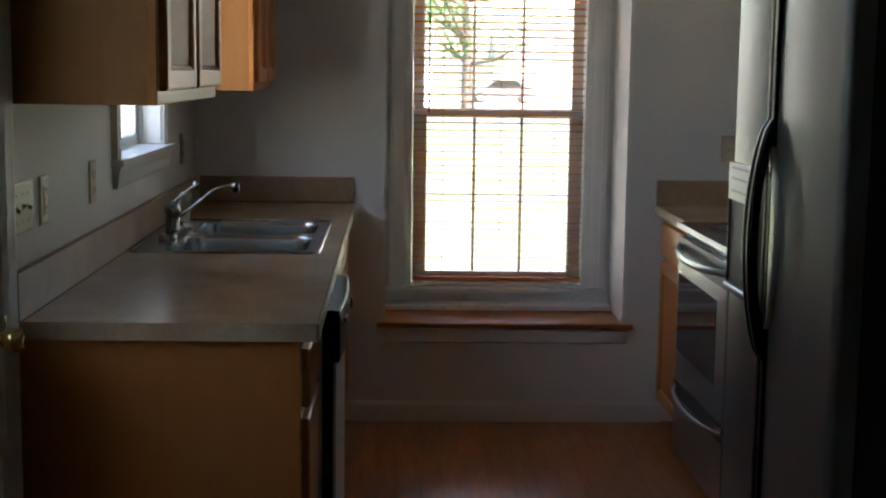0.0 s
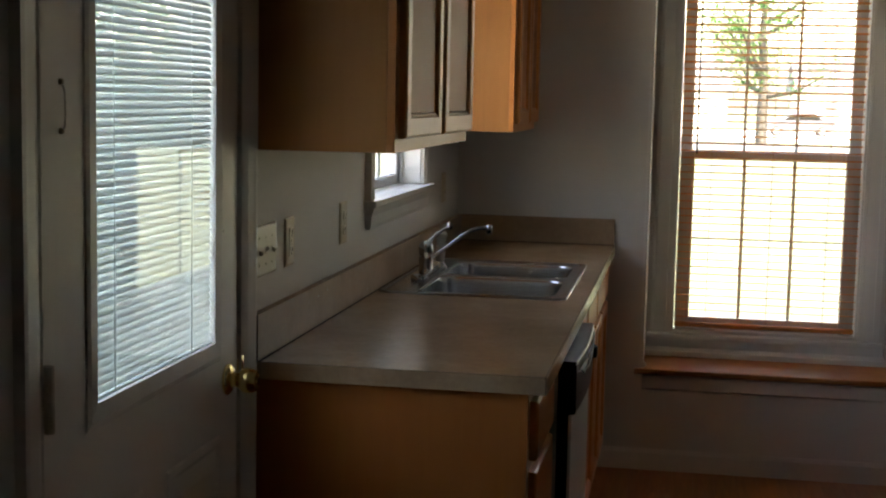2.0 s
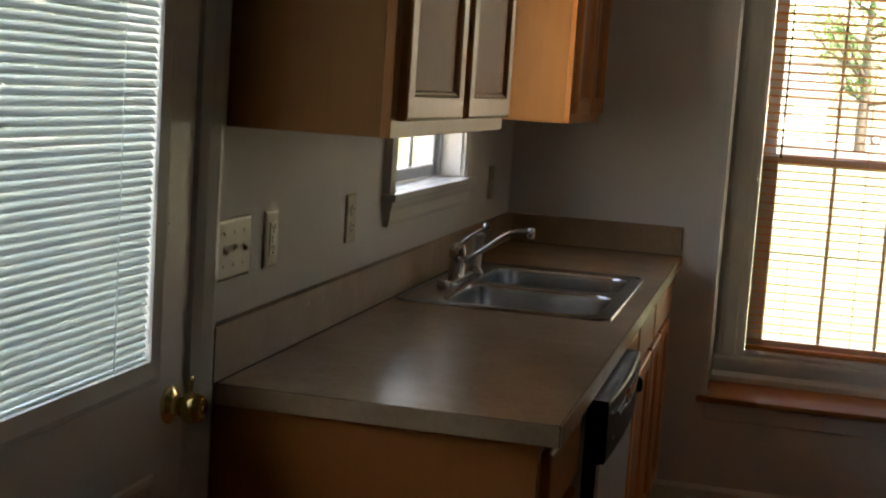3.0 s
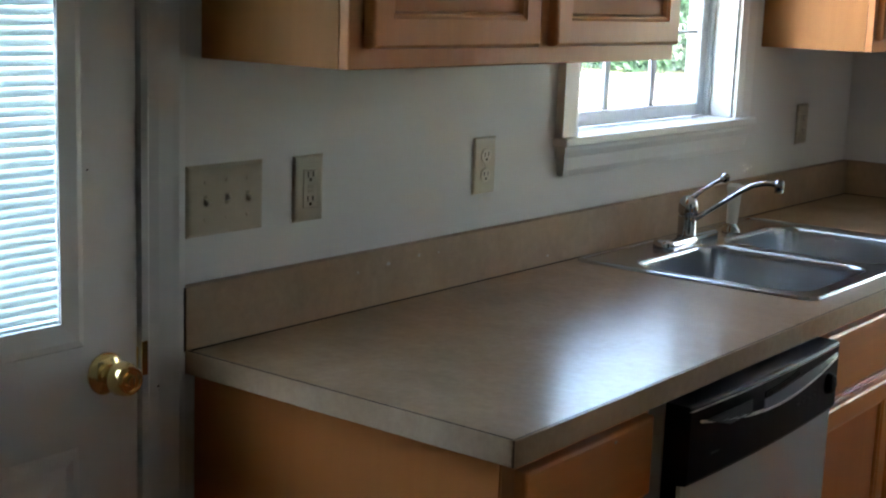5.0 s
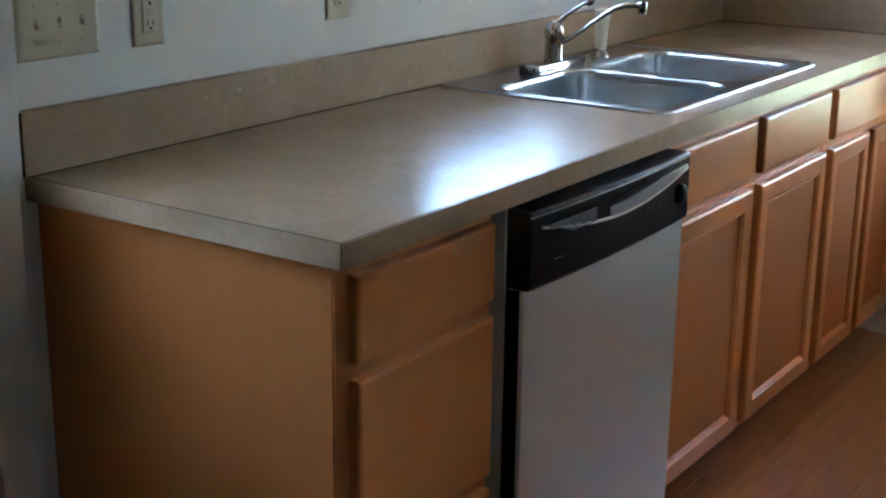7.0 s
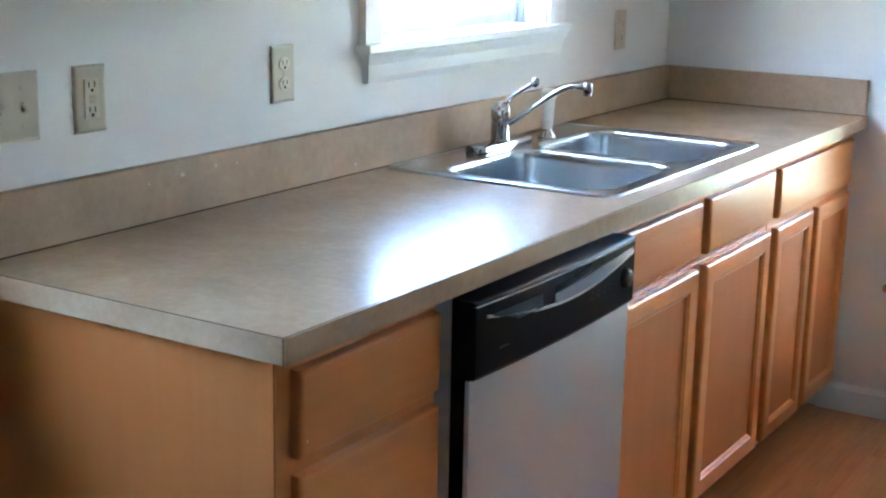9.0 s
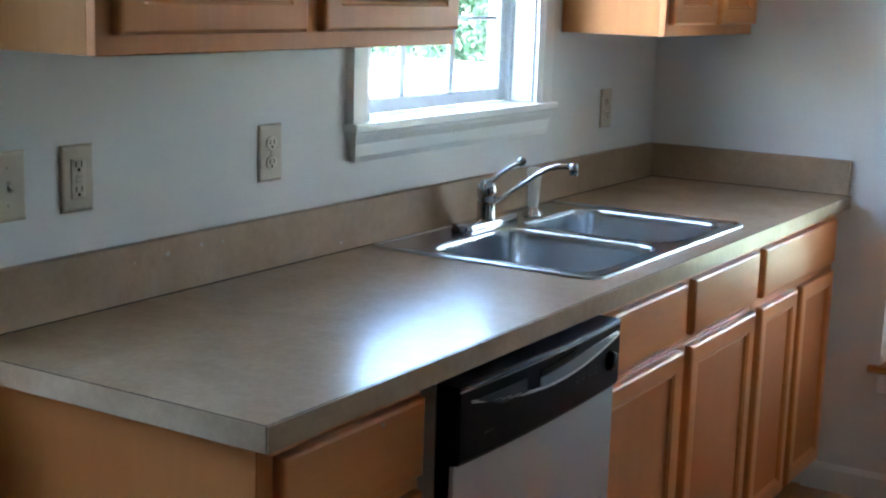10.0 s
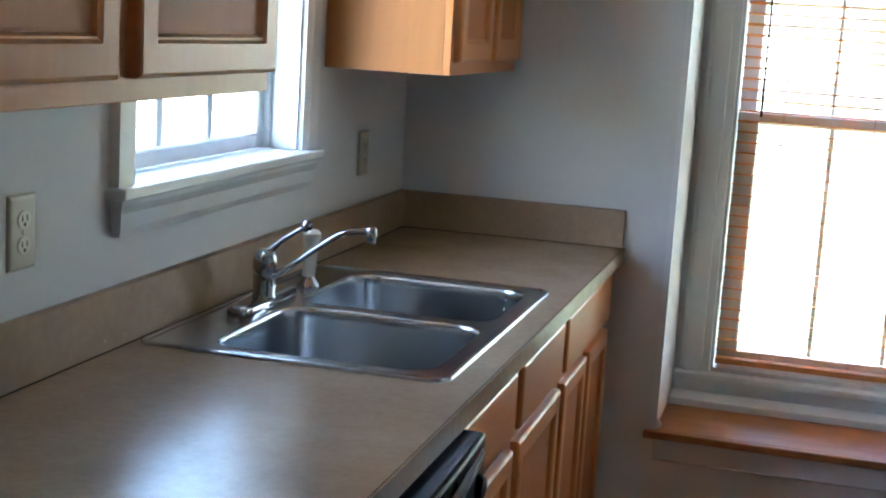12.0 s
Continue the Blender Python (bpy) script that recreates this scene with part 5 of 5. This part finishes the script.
def evergreen(x, y, r, h, seed):
    """A dense cone-shaped tree, clothed in needles nearly to the ground."""
    rnd = random.Random(seed)
    t = thing("evergreen_tree", (x, y, GZ), "dense dark evergreen tree beyond the drive", "tree", "evergreen trees")
    bm = bmesh.new()
    tube(bm, [(x, y, GZ - 0.1), (x + 0.03, y, GZ + h * 0.5), (x, y + 0.03, GZ + h * 0.97)], [0.16, 0.10, 0.02], 8)
    for k in range(26):
        a, u = k * 2.4, 0.06 + 0.88 * k / 26
        ln = r * (1.0 - 0.7 * u) * rnd.uniform(0.8, 1.05)
        tube(bm, [(x, y, GZ + h * u), (x + ln * math.cos(a), y + ln * math.sin(a), GZ + h * u - 0.12 * ln)], [0.03, 0.008], 5)
    part("trunk", bm, BARK, t)
    verts, faces = [], []
    for _ in range(9500):
        u = rnd.random() ** 1.15
        a = rnd.uniform(0, 6.283)
        wide = r * (1.0 - 0.72 * u) * (0.80 + 0.20 * math.sin(5 * a + 23 * u + seed))
        d = wide * rnd.random() ** 0.4
        c = Vector((d * math.cos(a), d * math.sin(a), h * (0.02 + 0.98 * u) - 0.15 * d))
        sz = rnd.uniform(0.06, 0.14)
        q = Euler((rnd.uniform(0, 6.28), rnd.uniform(0, 6.28), rnd.uniform(0, 6.28)))
        i = len(verts)
        for p in ((-sz, 0, 0), (0, sz * 0.5, 0), (sz * 1.3, 0, 0), (0, -sz * 0.5, 0)):
            w = Vector(p)
            w.rotate(q)
            verts.append(c + w)
        faces.append((i, i + 1, i + 2, i + 3))
    me = bpy.data.meshes.new("crown")
    me.from_pydata(verts, [], faces)
    me.materials.append(LEAFD)
    o = new("crown", me)
    o.parent = t


# heights stretched so the row blocks bright sky behind the door blind
for i, (x, y) in enumerate(((-33.5, 22.5), (-30.6, 25.4), (-27.6, 26.9), (-25.2, 29.3), (-22.6, 30.4), (-20.2, 32.6), (-17.8, 33.4), (-15.4, 35.2))):
    evergreen(x, y, 2.3 + 0.3 * (i % 3), 12.0 + 1.6 * ((i * 5) % 4) / 2, 40 + i)


def far_house(x0, x1, y0, y1, h, label, ridge_x=True):
    o = thing("house", ((x0 + x1) / 2, (y0 + y1) / 2, GZ), label, "house", "houses across the street")
    part("wall", boxes((x0, x1, y0, y1, GZ - 0.1, GZ + h)), SIDING, o)
    bm = bmesh.new()
    if ridge_x:
        extrude(bm, [(y0 - 0.4, GZ + h), (y1 + 0.4, GZ + h), ((y0 + y1) / 2, GZ + h + (y1 - y0) * 0.28)], x0 - 0.4, x1 + 0.4, 0)
    else:
        extrude(bm, [(x0 - 0.4, GZ + h), (x1 + 0.4, GZ + h), ((x0 + x1) / 2, GZ + h + (x1 - x0) * 0.28)], y0 - 0.4, y1 + 0.4, 1)
    part("roof", bm, ROOFM, o)
    if ridge_x:
        for k in range(4):
            cx = x0 + (x1 - x0) * (k + 0.5) / 4
            w = part("window", boxes((cx - 0.55, cx + 0.55, y0 - 0.05, y0 - 0.005, GZ + 1.0, GZ + 2.3), bevel=0.01), TRIM, o)
            part("pane", boxes((cx - 0.47, cx + 0.47, y0 - 0.06, y0 - 0.051, GZ + 1.08, GZ + 2.22)), PANEFAR, w)
    else:
        for k in range(4):
            cy = y0 + (y1 - y0) * (k + 0.5) / 4
            w = part("window", boxes((x1 + 0.005, x1 + 0.05, cy - 0.55, cy + 0.55, GZ + 1.0, GZ + 2.3), bevel=0.01), TRIM, o)
            part("pane", boxes((x1 + 0.051, x1 + 0.06, cy - 0.47, cy + 0.47, GZ + 1.08, GZ + 2.22)), PANEFAR, w)


far_house(9.5, 30.0, 110.0, 120.0, 3.0, "pale one-storey house with a grey roof across the street")
far_house(-20.0, 4.0, 112.0, 122.0, 3.0, "pale one-storey house with a grey roof across the street")
far_house(-27.0, -17.0, -16.0, 2.0, 3.2, "pale neighbouring house with a grey roof beyond the drive", False)


def parked_car(x, y):
    c = thing("car", (x, y, GZ + 0.1), "dark grey parked car on the street", "car")
    z = GZ + 0.1
    bm = bmesh.new()
    side = [(-2.1, 0.35), (-2.15, 0.7), (-1.9, 0.86), (-1.1, 0.92), (-0.5, 1.38), (0.9, 1.42), (1.6, 0.98), (2.1, 0.92), (2.15, 0.4), (1.8, 0.28), (-1.8, 0.28)]
    rings(bm, [[(x + a * k, yy, z + (b if b < 0.95 else 0.95 + (b - 0.95) * k)) for a, b in side] for yy, k in ((y - 0.86, 0.96), (y - 0.8, 1.0), (y + 0.8, 1.0), (y + 0.86, 0.96))])
    part("body", bm, CARP, c)
    part("side_window", extrude(bmesh.new(), [(x - 0.85, z + 0.96), (x - 0.42, z + 1.32), (x + 0.85, z + 1.35), (x + 1.35, z + 0.99)], y - 0.875, y - 0.861, 1), BLACKG, c)
    for dx in (-1.3, 1.35):
        for dy in (-0.80, 0.80):
            w = part("wheel", lathe(bmesh.new(), [(0.01, -0.1), (0.28, -0.1), (0.31, -0.06), (0.31, 0.06), (0.28, 0.1), (0.01, 0.1)], (x + dx, y + dy, z + 0.31), (0, 1, 0), 20), RUBBER, c)
            part("rim", lathe(bmesh.new(), [(0.01, -0.11), (0.18, -0.11), (0.19, -0.09), (0.01, -0.09)], (x + dx, y + dy, z + 0.31), (0, 1, 0), 14), STEEL, w)


parked_car(7.4, 82.0)


# ---- floor boards ----
floor = thing("floor", (1.2, -1.0, -0.016), "glossy reddish-brown wooden board floor", "floor", "", "structure")
rnd = random.Random(11)
bw = 0.0825
cols = int(math.ceil(RIGHT / bw))
meshes = {}
for i in range(cols):
    y = BACK - rnd.uniform(0, 1.0)
    while y < FAR:
        ln = rnd.choice((0.9, 1.2, 1.5))
        a, b = max(y, BACK), min(y + ln, FAR)
        x1 = min((i + 1) * bw, RIGHT)
        key = (round(b - a, 4), round(x1 - i * bw, 4))
        if b - a > 0.02:
            if key not in meshes:
                bm = bmesh.new()
                w, L = key[1] / 2 - 0.0002, key[0] / 2 - 0.0002
                rings(bm, [[(-w + o, -L + o, z), (w - o, -L + o, z), (w - o, L - o, z), (-w + o, L - o, z)] for o, z in ((0, -0.0155), (0, -0.0005), (0.0006, 0.0))])
                finish(bm, False)
                me = bpy.data.meshes.new("plank")
                bm.to_mesh(me)
                bm.free()
                me.materials.append(FLOORW)
                meshes[key] = me
            o = new("plank", meshes[key])
            o.parent = floor
            o.location = Vector((i * bw + key[1] / 2, (a + b) / 2, rnd.uniform(-0.0004, 0.0))) - ORIGIN[floor.name]
        y += ln
